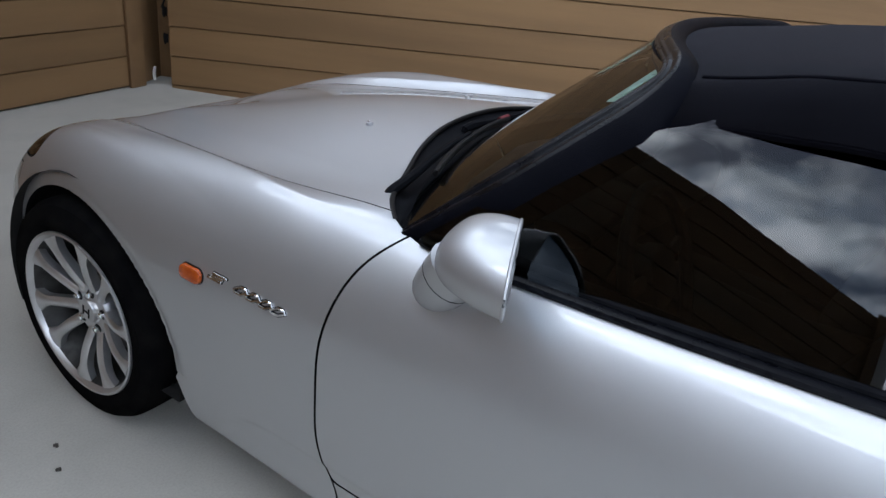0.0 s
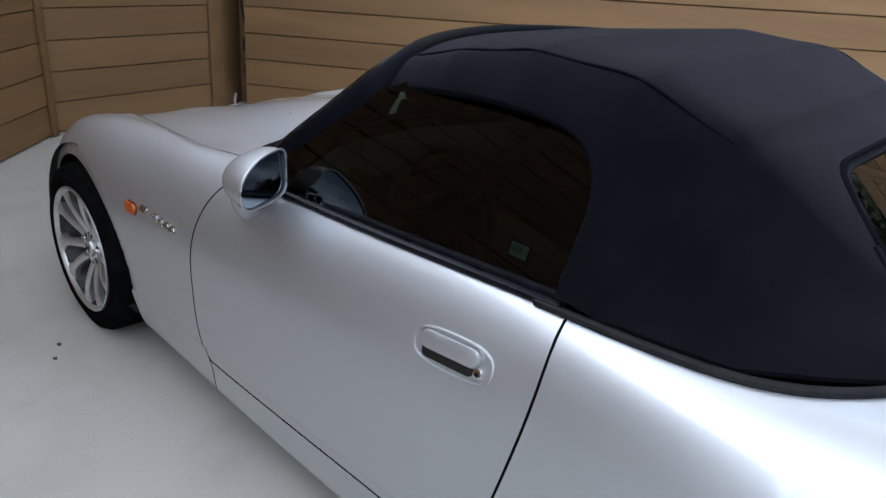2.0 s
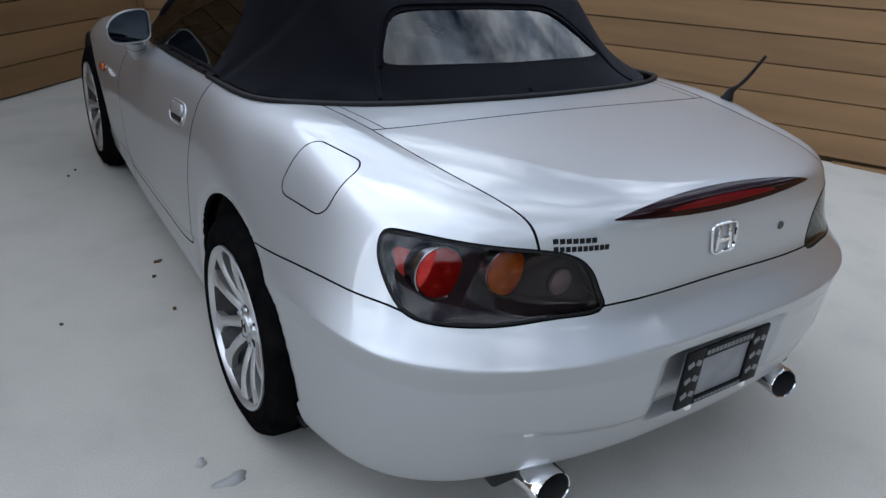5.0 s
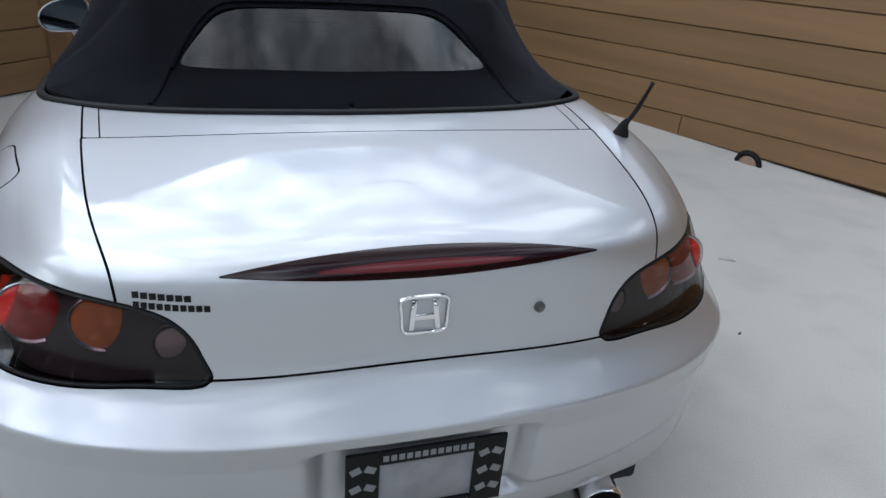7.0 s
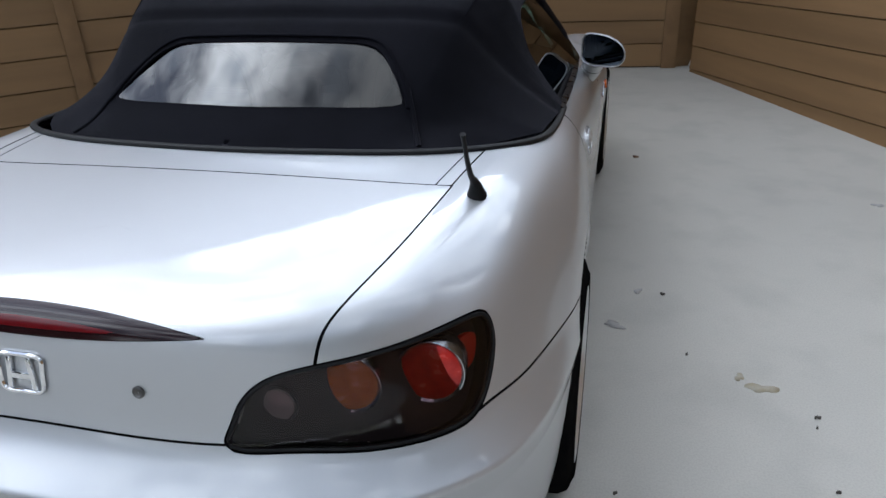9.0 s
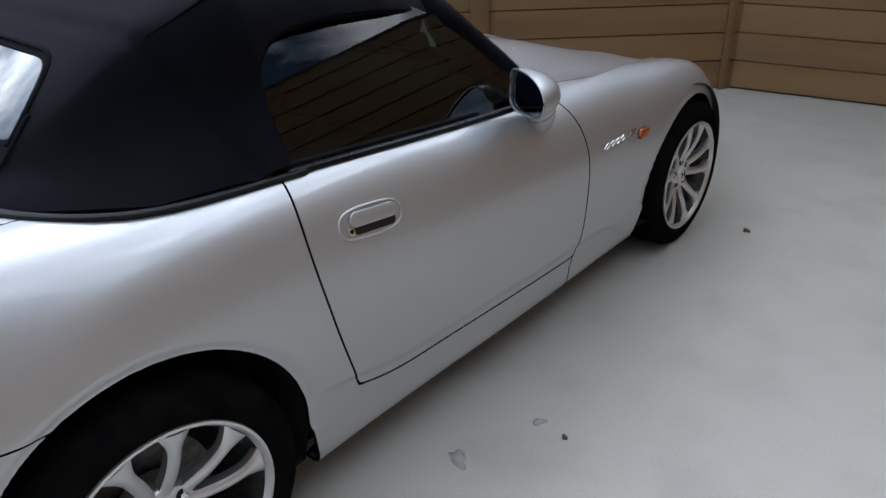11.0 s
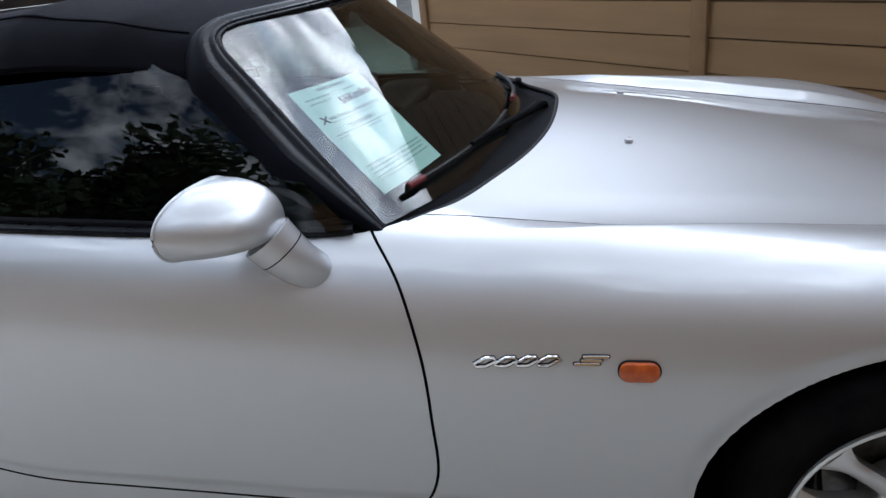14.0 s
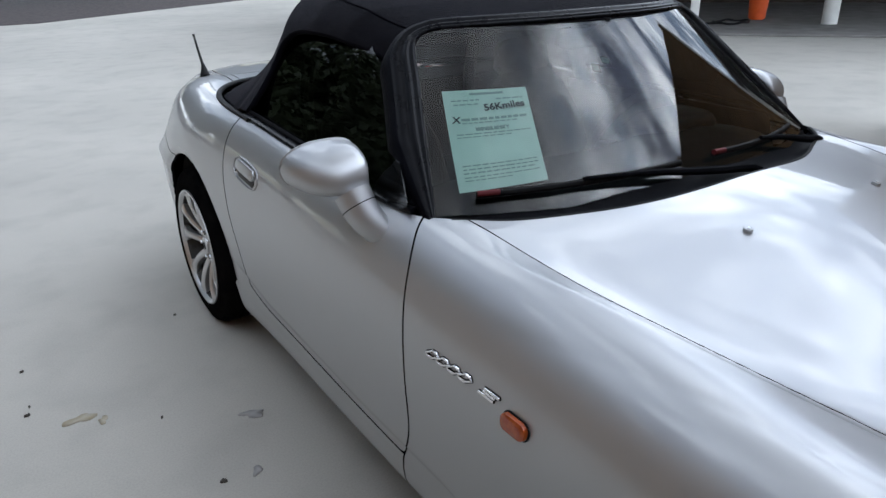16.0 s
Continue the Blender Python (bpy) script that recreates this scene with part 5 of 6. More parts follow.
# exhaust tips: oval, cut at a slant, dark inside
for s in (-1, 1):
    vv, ff = lathe_x([(0.16, 0.036), (0.02, 0.037), (-0.004, 0.038), (-0.008, 0.0365), (-0.006, 0.0345)], 32)
    tip = mesh_object("exhaust_tip", [(z * 1.45, x + 0.35 * y, y) for x, y, z in vv], ff, M_chrome, car, "polished oval exhaust tip", 60)
    tip.matrix_local = pose(s * 0.432, -2.050, 0.262, 4, 0, -5 * s)
    vv, ff = lathe_x([(-0.006, 0.0345), (0.012, 0.033), (0.10, 0.032), (0.10, 0.001)], 32)
    mesh_object("exhaust_bore", [(z * 1.45, x + 0.35 * y, y) for x, y, z in vv], ff, M_dark_well, tip)

# door mirrors: a shell with a D-shaped face, flat below and rounded to the outer top
FACE = [(-0.077, -0.046), (-0.079, 0.0), (-0.077, 0.036), (-0.062, 0.050), (-0.03, 0.052), (0.01, 0.047), (0.045, 0.034), (0.070, 0.014), (0.081, -0.012), (0.074, -0.042), (0.050, -0.060), (0.0, -0.064), (-0.05, -0.062)]
face = smooth_path(FACE, 40, True)
for side in (-1, 1):
    n_u, n_v = 26, len(face)
    vv, ff = [], []
    for i in range(n_u):
        k = i / (n_u - 1)
        go = math.sin(k * math.pi / 2) ** 0.9
        r = max(math.cos(k * math.pi / 2) ** 0.74, 0.004) if k > 0 else 1.0
        for fx, fz in face:
            x = fx * r - 0.052 * (1 - r)
            z = fz * r - 0.036 * (1 - r)
            y = (-0.012 - 0.42 * fx) * (1 - go) + 0.128 * go
            vv.append((side * (0.836 + x), y, 0.927 + z))
    for i in range(n_u - 1):
        for j in range(n_v):
            l = (j + 1) % n_v
            ff.append((i * n_v + j, i * n_v + l, (i + 1) * n_v + l, (i + 1) * n_v + j))
    ff.append(tuple(range(n_u * n_v - 1, n_u * n_v - n_v - 1, -1)))
    if side < 0:
        ff = [t[::-1] for t in ff]
    ff = [t[::-1] for t in ff]
    mirror = mesh_object("door_mirror", vv, ff, M_paint, doors[side], "silver door mirror", 60)
    gl = [(v[0] + (side * 0.836 - v[0]) * 0.05, v[1] + 0.008 + 0.02 * (v[2] - 0.927), v[2] + (0.927 - v[2]) * 0.07) for v in vv[:n_v]]
    mesh_object("mirror_glass", gl, [tuple(range(n_v)) if side > 0 else tuple(range(n_v - 1, -1, -1))], M_mirror, mirror, "mirror glass")
    rimv, rimf = tube([(v[0], v[1] + 0.002, v[2]) for v in vv[:n_v]], 0.0030, 6, True)
    mesh_object("mirror_rim", rimv, rimf, M_paint, mirror)
    # foot: a short stub with a parting line under the shell
    pts = smooth_path([(side * 0.748, 0.160, 0.772), (side * 0.774, 0.150, 0.796), (side * 0.794, 0.126, 0.830), (side * 0.804, 0.098, 0.872)], 16)
    fv, fff = tube(pts, np.linspace(0.035, 0.044, 16), 20, flat=1.2, up=(0, 1, 0))
    foot = mesh_object("mirror_foot", fv, fff, M_paint, mirror)
    fv, fff = tube(np.array((pts[11], pts[11] + (pts[12] - pts[11]) * 0.25)), 0.0419, 20, flat=1.2, up=(0, 1, 0))
    mesh_object("parting_line", fv, fff, M_gap, foot)


def skin(y, z, side):
    v, n = body_point([1, 2], (y, z))
    v, n = v.copy(), n.copy()
    v[0] -= (n[1] * (y - v[1]) + n[2] * (z - v[2])) / n[0]
    v[1], v[2] = y, z
    if side < 0:
        v[0] *= -1
        n[0] *= -1
    return v, n


# door handles: a flap over a black pill painted as the hollow's shade, inside a raised oval
for side in (-1, 1):
    v, n = skin(-0.594, 0.757, side)
    m = frame_at(v, n, (0, side, -0.10 * side))
    oval = [(math.copysign(abs(math.cos(t)) ** 0.6, math.cos(t)) * 0.096, math.copysign(abs(math.sin(t)) ** 0.75, math.sin(t)) * 0.036, 0.001) for t in np.linspace(0, 2 * math.pi, 24, endpoint=False)]
    vv, ff = tube(smooth_path(oval, 64, True), 0.0030, 8, True)
    handle = mesh_object("door_handle", vv, ff, M_paint, doors[side], "silver flush door handle")
    handle.matrix_local = m
    o = part("handle_hollow_shade", pill_bm(0.130, 0.026, 0.0016, 0.0125), M_lamp_body, handle)
    o.matrix_local = pose(0.010 * side, -0.013, 0.0002)
    o = part("handle_flap", pill_bm(0.142, 0.036, 0.009, 0.017, 0.001), M_paint, handle)
    o.matrix_local = pose(0.004 * side, 0.011, 0.001)
    o = part("key_lock", pill_bm(0.020, 0.020, 0.004, 0.0099), M_chrome, handle)
    o.matrix_local = pose(-0.066 * side, -0.013, 0.001)
    o = part("key_slot", pill_bm(0.009, 0.009, 0.001, 0.0044), M_ink, handle)
    o.matrix_local = pose(-0.066 * side, -0.013, 0.0052)

# amber side repeaters and the chrome model badge, in plain shapes
for side in (-1, 1):
    v, n = skin(0.727, 0.624, side)
    o = part("side_repeater", pill_bm(0.066, 0.034, 0.012, 0.015, 0.001), M_amber, car, "amber side repeater lamp")
    o.matrix_local = frame_at(v, n, (0, 1, 0))
    o2 = part("repeater_seat", pill_bm(0.071, 0.039, 0.003, 0.018), M_rubber, o)
    # four slanted rings and a slanted block of three bars
    slant, hh = 0.0075, 0.0078
    for y in (0.577, 0.541, 0.505, 0.469):
        v, n = skin(y, 0.6400 + 0.02 * (y - 0.52), side)
        hw = 0.0125
        pts = [(-hw - slant + 0.004, -hh, 0.0022), (hw - slant - 0.005, -hh, 0.0022), (hw - slant + 0.002, -hh + 0.004, 0.0022), (hw + slant, hh - 0.005, 0.0022), (hw + slant - 0.005, hh, 0.0022), (-hw + slant + 0.005, hh, 0.0022), (-hw + slant - 0.002, hh - 0.004, 0.0022), (-hw - slant, -hh + 0.005, 0.0022)]
        bvv, bff = tube(np.array(pts), 0.0030, 6, True)
        g_ = mesh_object("fender_badge", bvv, bff, M_chrome, car, "chrome badge segment", 40)
        g_.matrix_local = frame_at(v, n, (0, side, 0))
        base_v, base_f = tube(np.array(pts) - (0, 0, 0.0016), 0.0044, 6, True, flat=0.35)
        mesh_object("badge_base", base_v, base_f, M_ink, g_, "black edge of the badge")
    v, n = skin(0.649, 0.6425, side)
    g_ = part("fender_badge", box_bm((0, 0, 0), (0.001, 0.001, 0.0004), 0), M_ink, car, "chrome badge of three slanted bars")
    g_.matrix_local = frame_at(v, n, (0, side, 0))
    for row_, (dx, w) in enumerate(((-0.0075, 0.044), (0.0, 0.036), (0.0075, 0.044))):
        o3 = part("badge_bar", pill_bm(w, 0.0056, 0.0044, 0.0026), M_chrome, g_)
        o3.matrix_local = pose(dx, (row_ - 1) * 0.0066, 0)
        o4 = part("badge_base", pill_bm(w + 0.004, 0.0080, 0.0012, 0.0038), M_ink, g_)
        o4.matrix_local = pose(dx, (row_ - 1) * 0.0066, 0)

# washer nozzles
for side in (-1, 1):
    v, n = body_point([0, 1], (0.25, 0.732))
    o = part("washer_nozzle", pill_bm(0.020, 0.015, 0.008, 0.007), M_paint, hood, "small washer nozzle")
    o.matrix_local = frame_at((v[0] * side, v[1], v[2]), (n[0] * side, n[1], n[2]), (0, 1, 0))
    o = part("nozzle_jet", pill_bm(0.007, 0.007, 0.003, 0.003), M_chrome, o)
    o.matrix_local = pose(0.002, 0, 0.007)

# aerial on the right rear fender
v, n = body_point([0, 1], (0.65, -1.50))
base = v + n * 0.0
vv, ff = tube(smooth_path([base, base + (0, -0.004, 0.012), base + (-0.001, -0.010, 0.030), (0.648, -1.530, 0.975), (0.648, -1.593, 1.077)], 24), np.interp(np.linspace(0, 1, 24), [0, 0.06, 0.18, 0.3, 0.95, 1], [0.021, 0.017, 0.010, 0.006, 0.0042, 0.0052]), 12)
mesh_object("aerial", vv, ff, M_rubber, car, "short black rubber aerial")

# wipers lying on the cowl
def wiper(x0, x1, pivot):
    blade = [np.array(on_shield(x, 0.866 + 0.026 * (1 - abs(x) / 0.8), 0.012)) for x in np.linspace(x0, x1, 12)]
    vv, ff = tube(smooth_path(blade, 30), 0.0065, 8, flat=1.3)
    w = mesh_object("wiper", vv, ff, M_rubber, car, "black windscreen wiper")
    mid_ = blade[5]
    end = np.array((pivot, 0.53 - 0.35 * pivot * pivot, 0.866 - 0.085 * pivot * pivot))
    arm = smooth_path([mid_ + (0, 0.004, 0.010), mid_ * 0.6 + end * 0.4 + (0, 0.004, 0.012), mid_ * 0.2 + end * 0.8 + (0, 0, 0.006), end, end + (0, 0.004, -0.02)], 24)
    vv, ff = tube(arm, np.linspace(0.0055, 0.013, 24), 8)
    mesh_object("wiper_arm", vv, ff, M_trim, w)
    vv, ff = tube([blade[0] + (0, 0.003, 0.004), blade[1] + (0, 0.003, 0.004)], 0.0070, 8)
    mesh_object("blade_end", vv, ff, M_wiper_red, w, "faded red blade end")


wiper(0.605, 0.10, -0.10)
wiper(-0.02, -0.50, -0.58)

# sale paper behind the windscreen's right corner
TR, TL, BL, BR = (0.531, 1.070), (0.343, 1.072), (0.425, 0.897), (0.621, 0.883)


def sheet_point(u, v, lift):
    x = (1 - v) * ((1 - u) * TL[0] + u * TR[0]) + v * ((1 - u) * BL[0] + u * BR[0])
    z = (1 - v) * ((1 - u) * TL[1] + u * TR[1]) + v * ((1 - u) * BL[1] + u * BR[1])
    return on_shield(x, z, -0.006 + lift)


def paper_patch(u0, u1, v0, v1, lift, nu=10, nv=8):
    g = np.array([[sheet_point(u, v, lift) for u in np.linspace(u0, u1, nu)] for v in np.linspace(v0, v1, nv)])
    s = loft(g)
    return s if s.n[0][1] > 0 else Sheet(s.v, -s.n, s.t[:, ::-1])


paper = paper_patch(0, 1, 0, 1, 0, 20, 20).make("sale_paper", M_paper, None, lip=0.0006)
tagged(paper, "pale green printed sale notice inside the windscreen", "paper")


def print_bar(u0, u1, v0, v1):
    paper_patch(u0, u1, v0, v1, 0.0012, 6, 3).make("print", M_paper_ink, paper, lip=0)


# u runs from the driver's side to the passenger's, so words read from the outside
rng = random.Random(4)
print_bar(0.30, 0.70, 0.035, 0.060)
for v0, h, u0, u1 in ((0.105, 0.014, 0.08, 0.42), (0.105, 0.014, 0.60, 0.92), (0.150, 0.012, 0.10, 0.40), (0.195, 0.012, 0.62, 0.93), (0.40, 0.034, 0.30, 0.66), (0.455, 0.012, 0.08, 0.93), (0.485, 0.010, 0.08, 0.70), (0.76, 0.012, 0.08, 0.93), (0.795, 0.012, 0.08, 0.93), (0.83, 0.012, 0.08, 0.90), (0.87, 0.010, 0.08, 0.93), (0.90, 0.010, 0.08, 0.6), (0.30, 0.026, 0.16, 0.92), (0.345, 0.010, 0.16, 0.8)):
    u = u0
    while u < u1 - 0.02:
        w = rng.uniform(0.04, 0.10)
        print_bar(1 - min(u + w, u1), 1 - u, v0, v0 + h)
        u += w + 0.016


def paper_text(text, u, v, height, name, mat, turn=0.0, thick=0.0):
    cu = bpy.data.curves.new(name, "FONT")
    cu.body = text
    cu.size = height
    cu.offset = thick
    cu.extrude = 0.0003
    a, b, c = sheet_point(1 - u, v, 0.002), sheet_point(1 - u - 0.1, v, 0.002), sheet_point(1 - u, v - 0.1, 0.002)
    x = Vector(b - a).normalized()
    y = Vector(c - a)
    y = (y - x * y.dot(x)).normalized()
    z = x.cross(y)
    m = Matrix((x, y, z)).transposed().to_4x4()
    m.translation = Vector(a)
    ob = new(name, cu)
    me = bpy.data.meshes.new_from_object(ob.evaluated_get(bpy.context.evaluated_depsgraph_get()))
    bpy.data.objects.remove(ob)
    me.materials.append(mat)
    o = new(name, me)
    o.parent = paper
    o.matrix_local = m @ pose(0, 0, 0, 0, 0, turn)
    return o


M_pen = material("black_pen", (0.03, 0.04, 0.05), 0.6)
paper_text("56Kmiles", 0.44, 0.235, 0.027, "handwriting", M_pen, 4, 0.0006)
paper_text("X", 0.055, 0.34, 0.026, "handwriting", M_pen, -6, 0.0006)
paper_text("WARRANTY", 0.30, 0.435, 0.0145, "print", M_paper_ink, 0, 0.0003)
# small tax label inside the left side window
lv, ln = np.array((-0.672, -0.601, 0.923)), np.array((-0.93, 0, 0.36))
lab = part("window_label", box_bm((0, 0, 0), (0.046, 0.034, 0.001), 0), M_paper, None)
lab.matrix_world = frame_at(lv, ln, (0, -1, 0))
tagged(lab, "small square pale label on the side window", "label")
part("label_edge", box_bm((0, 0, 0.0012), (0.050, 0.038, 0.0006), 0), M_ink, lab)
part("label_print", box_bm((0, 0.002, 0.0022), (0.040, 0.026, 0.0006), 0), M_paper, lab)
part("label_mark", box_bm((-0.004, 0.003, 0.0028), (0.022, 0.014, 0.0006), 0), M_paper_ink, lab)

# ---- cabin ----
def loft_box(sections, name, mat, parent, label="", power=0.6, n=20):
    """A soft solid through sections (centre, half width, half height), each a rounded frame in the plane set by two axes."""
    v, f = [], []
    for c, a, b in sections:
        c, a, b = np.array(c, float), np.array(a, float), np.array(b, float)
        for k in range(n):
            t = 2 * math.pi * k / n
            cs, sn = math.cos(t), math.sin(t)
            v.append(c + a * math.copysign(abs(cs) ** power, cs) + b * math.copysign(abs(sn) ** power, sn))
    for i in range(len(sections) - 1):
        for k in range(n):
            l = (k + 1) % n
            f.append((i * n + k, i * n + l, (i + 1) * n + l, (i + 1) * n + k))
    f += [tuple(range(n - 1, -1, -1)), tuple(range((len(sections) - 1) * n, len(sections) * n))]
    return mesh_object(name, v, f, mat, parent, label, 50)


for side in (-1, 1):
    x = 0.345 * side
    cushion = loft_box([((x, 0.02, 0.40), (0.20, 0, 0), (0, 0, 0.05)), ((x, 0.0, 0.41), (0.235, 0, 0), (0, 0, 0.085)), ((x, -0.30, 0.39), (0.24, 0, 0), (0, 0, 0.09)), ((x, -0.52, 0.38), (0.22, 0, 0), (0, 0, 0.08))], "seat", M_leather, car, "black leather bucket seat")
    loft_box([((x, -0.47, 0.38), (0.22, 0, 0), (0, 0.07, 0.02)), ((x, -0.52, 0.55), (0.235, 0, 0), (0, 0.075, 0.02)), ((x, -0.60, 0.75), (0.225, 0, 0), (0, 0.065, 0.02)), ((x, -0.655, 0.88), (0.175, 0, 0), (0, 0.055, 0.02)), ((x, -0.67, 0.93), (0.12, 0, 0), (0, 0.04, 0.02))], "backrest", M_leather, cushion)
    loft_box([((x, -0.675, 0.93), (0.10, 0, 0), (0, 0.035, 0.01)), ((x, -0.68, 0.96), (0.125, 0, 0), (0, 0.048, 0.01)), ((x, -0.69, 1.03), (0.115, 0, 0), (0, 0.045, 0.01)), ((x, -0.70, 1.055), (0.08, 0, 0), (0, 0.03, 0.01))], "headrest", M_leather, cushion)
    hoop = smooth_path([(x - 0.17, -0.80, 0.72), (x - 0.165, -0.80, 0.93), (x - 0.12, -0.80, 1.06), (x, -0.80, 1.095), (x + 0.12, -0.80, 1.06), (x + 0.165, -0.80, 0.93), (x + 0.17, -0.80, 0.72)], 40)
    v, f = tube(hoop, 0.024, 10, up=(0, 1, 0))
    mesh_object("roll_hoop", v, f, M_interior, car, "black roll hoop")
    g = np.array([[(side * (0.715 - 0.04 * k), y, 0.30 + (0.565) * k) for y in np.linspace(-0.76, 0.34 - 0.16 * k, 12)] for k in np.linspace(0, 1, 8)])
    loft(g, flip=side > 0).make("door_card", M_interior, doors[side], "black door lining", lip=0.004)

loft_box([((-0.72, 0.10, 0.68), (0, 0.08, 0), (0, 0, 0.08)), ((-0.60, 0.13, 0.725), (0, 0.14, 0), (0, 0, 0.10)), ((-0.35, 0.18, 0.755), (0, 0.19, 0), (0, 0, 0.115)), ((0, 0.24, 0.74), (0, 0.20, 0), (0, 0, 0.12)), ((0.35, 0.18, 0.74), (0, 0.18, 0), (0, 0, 0.115)), ((0.60, 0.13, 0.725), (0, 0.14, 0), (0, 0, 0.10)), ((0.72, 0.10, 0.68), (0, 0.08, 0), (0, 0, 0.08))], "dashboard", M_interior, car, "black dashboard")
loft_box([((-0.50, 0.05, 0.85), (0, 0.06, 0), (0, 0, 0.02)), ((-0.42, 0.07, 0.875), (0, 0.09, 0), (0, 0, 0.03)), ((-0.26, 0.07, 0.875), (0, 0.09, 0), (0, 0, 0.03)), ((-0.18, 0.05, 0.85), (0, 0.06, 0), (0, 0, 0.02))], "instrument_hood", M_interior, car)
loft_box([((0, 0.10, 0.55), (0.13, 0, 0), (0, 0, 0.10)), ((0, -0.35, 0.50), (0.12, 0, 0), (0, 0, 0.10)), ((0, -0.80, 0.52), (0.13, 0, 0), (0, 0, 0.10))], "centre_console", M_interior, car, "black centre console")
part("rear_bulkhead", box_bm((0, -0.92, 0.60), (1.42, 0.06, 0.62), 0.02), M_interior, car, "black trim behind the seats")
part("parcel_shelf", box_bm((0, -1.10, 0.875), (1.34, 0.34, 0.03), 0.01), M_interior, car)
part("cabin_floor", box_bm((0, -0.25, 0.26), (1.40, 1.30, 0.04), 0.01), M_interior, car)
# steering wheel on the left
rim_pts = [(0.182 * math.cos(t), 0.182 * math.sin(t), 0) for t in np.linspace(0, 2 * math.pi, 48, endpoint=False)]
v, f = tube(rim_pts, 0.016, 10, True)
sw = mesh_object("steering_wheel", v, f, M_leather, car, "black leather steering wheel")
sw.matrix_local = pose(-0.345, -0.115, 0.765, 68, 0, 0)
loft_box([((0, 0, -0.03), (0.075, 0, 0), (0, 0.065, 0)), ((0, 0, 0.012), (0.07, 0, 0), (0, 0.06, 0)), ((0, 0, 0.02), (0.05, 0, 0), (0, 0.045, 0))], "wheel_boss", M_interior, sw)
for a in (8, 172, 270):
    t = radians(a)
    part("wheel_spoke", box_bm((0, 0, 0), (0.13, 0.03, 0.012), 0.004), M_interior, sw).matrix_local = pose(0.115 * math.cos(t), 0.115 * math.sin(t), -0.006, 0, 0, a)
# inside mirror
im = loft_box([((-0.10, 0.0, 1.145), (0, 0.008, 0), (0, 0, 0.018)), ((-0.08, 0.0, 1.145), (0, 0.014, 0), (0, 0, 0.028)), ((0.08, 0.0, 1.145), (0, 0.014, 0), (0, 0, 0.028)), ((0.10, 0.0, 1.145), (0, 0.008, 0), (0, 0, 0.018))], "inside_mirror", M_interior, car, "black inside mirror")
v, f = tube([(0, 0.01, 1.15), (0, 0.06, 1.185), (0, 0.085, 1.195)], 0.009, 8)
mesh_object("mirror_stalk", v, f, M_interior, im)

# ---- small things on the ground, and the far shelter ----
M_leaf = vary(material("dry_leaf", (0.10, 0.045, 0.02), 0.8), (0.06, 0.025, 0.012), (0.14, 0.07, 0.03), 60)
M_dirt = vary(material("grit", (0.06, 0.055, 0.05), 0.9), (0.04, 0.036, 0.03), (0.09, 0.08, 0.07), 80)
M_stain = vary(material("ochre_stain", (0.40, 0.34, 0.24), 0.85), (0.40, 0.37, 0.30), (0.36, 0.315, 0.22), 30)
M_drip = vary(material("grey_stain", (0.30, 0.295, 0.285), 0.85), (0.37, 0.365, 0.355), (0.32, 0.315, 0.305), 25)
M_orange = vary(material("orange_plastic", (0.75, 0.10, 0.015), 0.45), (0.70, 0.09, 0.012), (0.80, 0.12, 0.02), 8)
M_dark_wall = vary(material("dark_boarding", (0.045, 0.032, 0.028), 0.8), (0.035, 0.025, 0.022), (0.06, 0.043, 0.037), 3)
M_roof = vary(material("grey_roofing", (0.12, 0.12, 0.125), 0.7), (0.10, 0.10, 0.105), (0.15, 0.15, 0.155), 4)


def blot(name, x, y, size, mat, label, category, height=0.0, seed=0, stretch=1.5):
    """An irregular flat patch; with height, a curled scrap."""
    r = random.Random(seed)
    size *= 0.55
    n = 18
    turn = r.uniform(0, 6.28)
    ph = [r.uniform(0, 6.28) for _ in range(3)]
    rim_ = []
    for k in range(n):
        a = 2 * math.pi * k / n
        q = size * (1 + 0.28 * math.sin(2 * a + ph[0]) + 0.22 * math.sin(3 * a + ph[1]) + 0.13 * math.sin(5 * a + ph[2]))
        u, w = q * math.cos(a) * stretch, q * math.sin(a) / stretch
        rim_.append((u * math.cos(turn) - w * math.sin(turn), u * math.sin(turn) + w * math.cos(turn)))
    v = [(0, 0, 0.003 + height)] + [(a, b, 0.0025 + height * (0.3 + 0.9 * abs(math.sin(i * 1.7 + seed)))) for i, (a, b) in enumerate(rim_)] + [(a, b, 0.0002) for a, b in rim_]
    f = [(0, 1 + k, 1 + (k + 1) % n) for k in range(n)] + [(1 + k, 1 + n + k, 1 + n + (k + 1) % n, 1 + (k + 1) % n) for k in range(n)]
    o = mesh_object(name, v, f, mat, None, angle=0)
    o.location = (x, y, 0)
    return tagged(o, label, category)


for k, (x, y, s) in enumerate(((-0.839, -0.102, 0.020), (-1.635, -0.767, 0.030), (1.027, 1.487, 0.026), (-0.873, -0.504, 0.012), (-0.883, -0.226, 0.012))):
    blot("dry_leaf", x, y, s, M_leaf, "small curled brown leaf on the concrete", "leaf", 0.006, 10 + k, 1.35)
for k, (x, y, s) in enumerate(((1.561, -0.87, 0.012), (1.549, -1.18, 0.009), (0.975, -1.30, 0.008), (1.132, -0.188, 0.014), (-1.239, -0.45, 0.008), (-0.976, 1.126, 0.010), (-1.019, 1.041, 0.009), (1.55, -0.92, 0.006), (2.1, 0.2, 0.008), (1.2, -0.6, 0.007))):
    blot("grit_speck", x, y, s, M_dirt, "small dark speck of grit on the concrete", "debris", 0.005, 30 + k, 1.15)
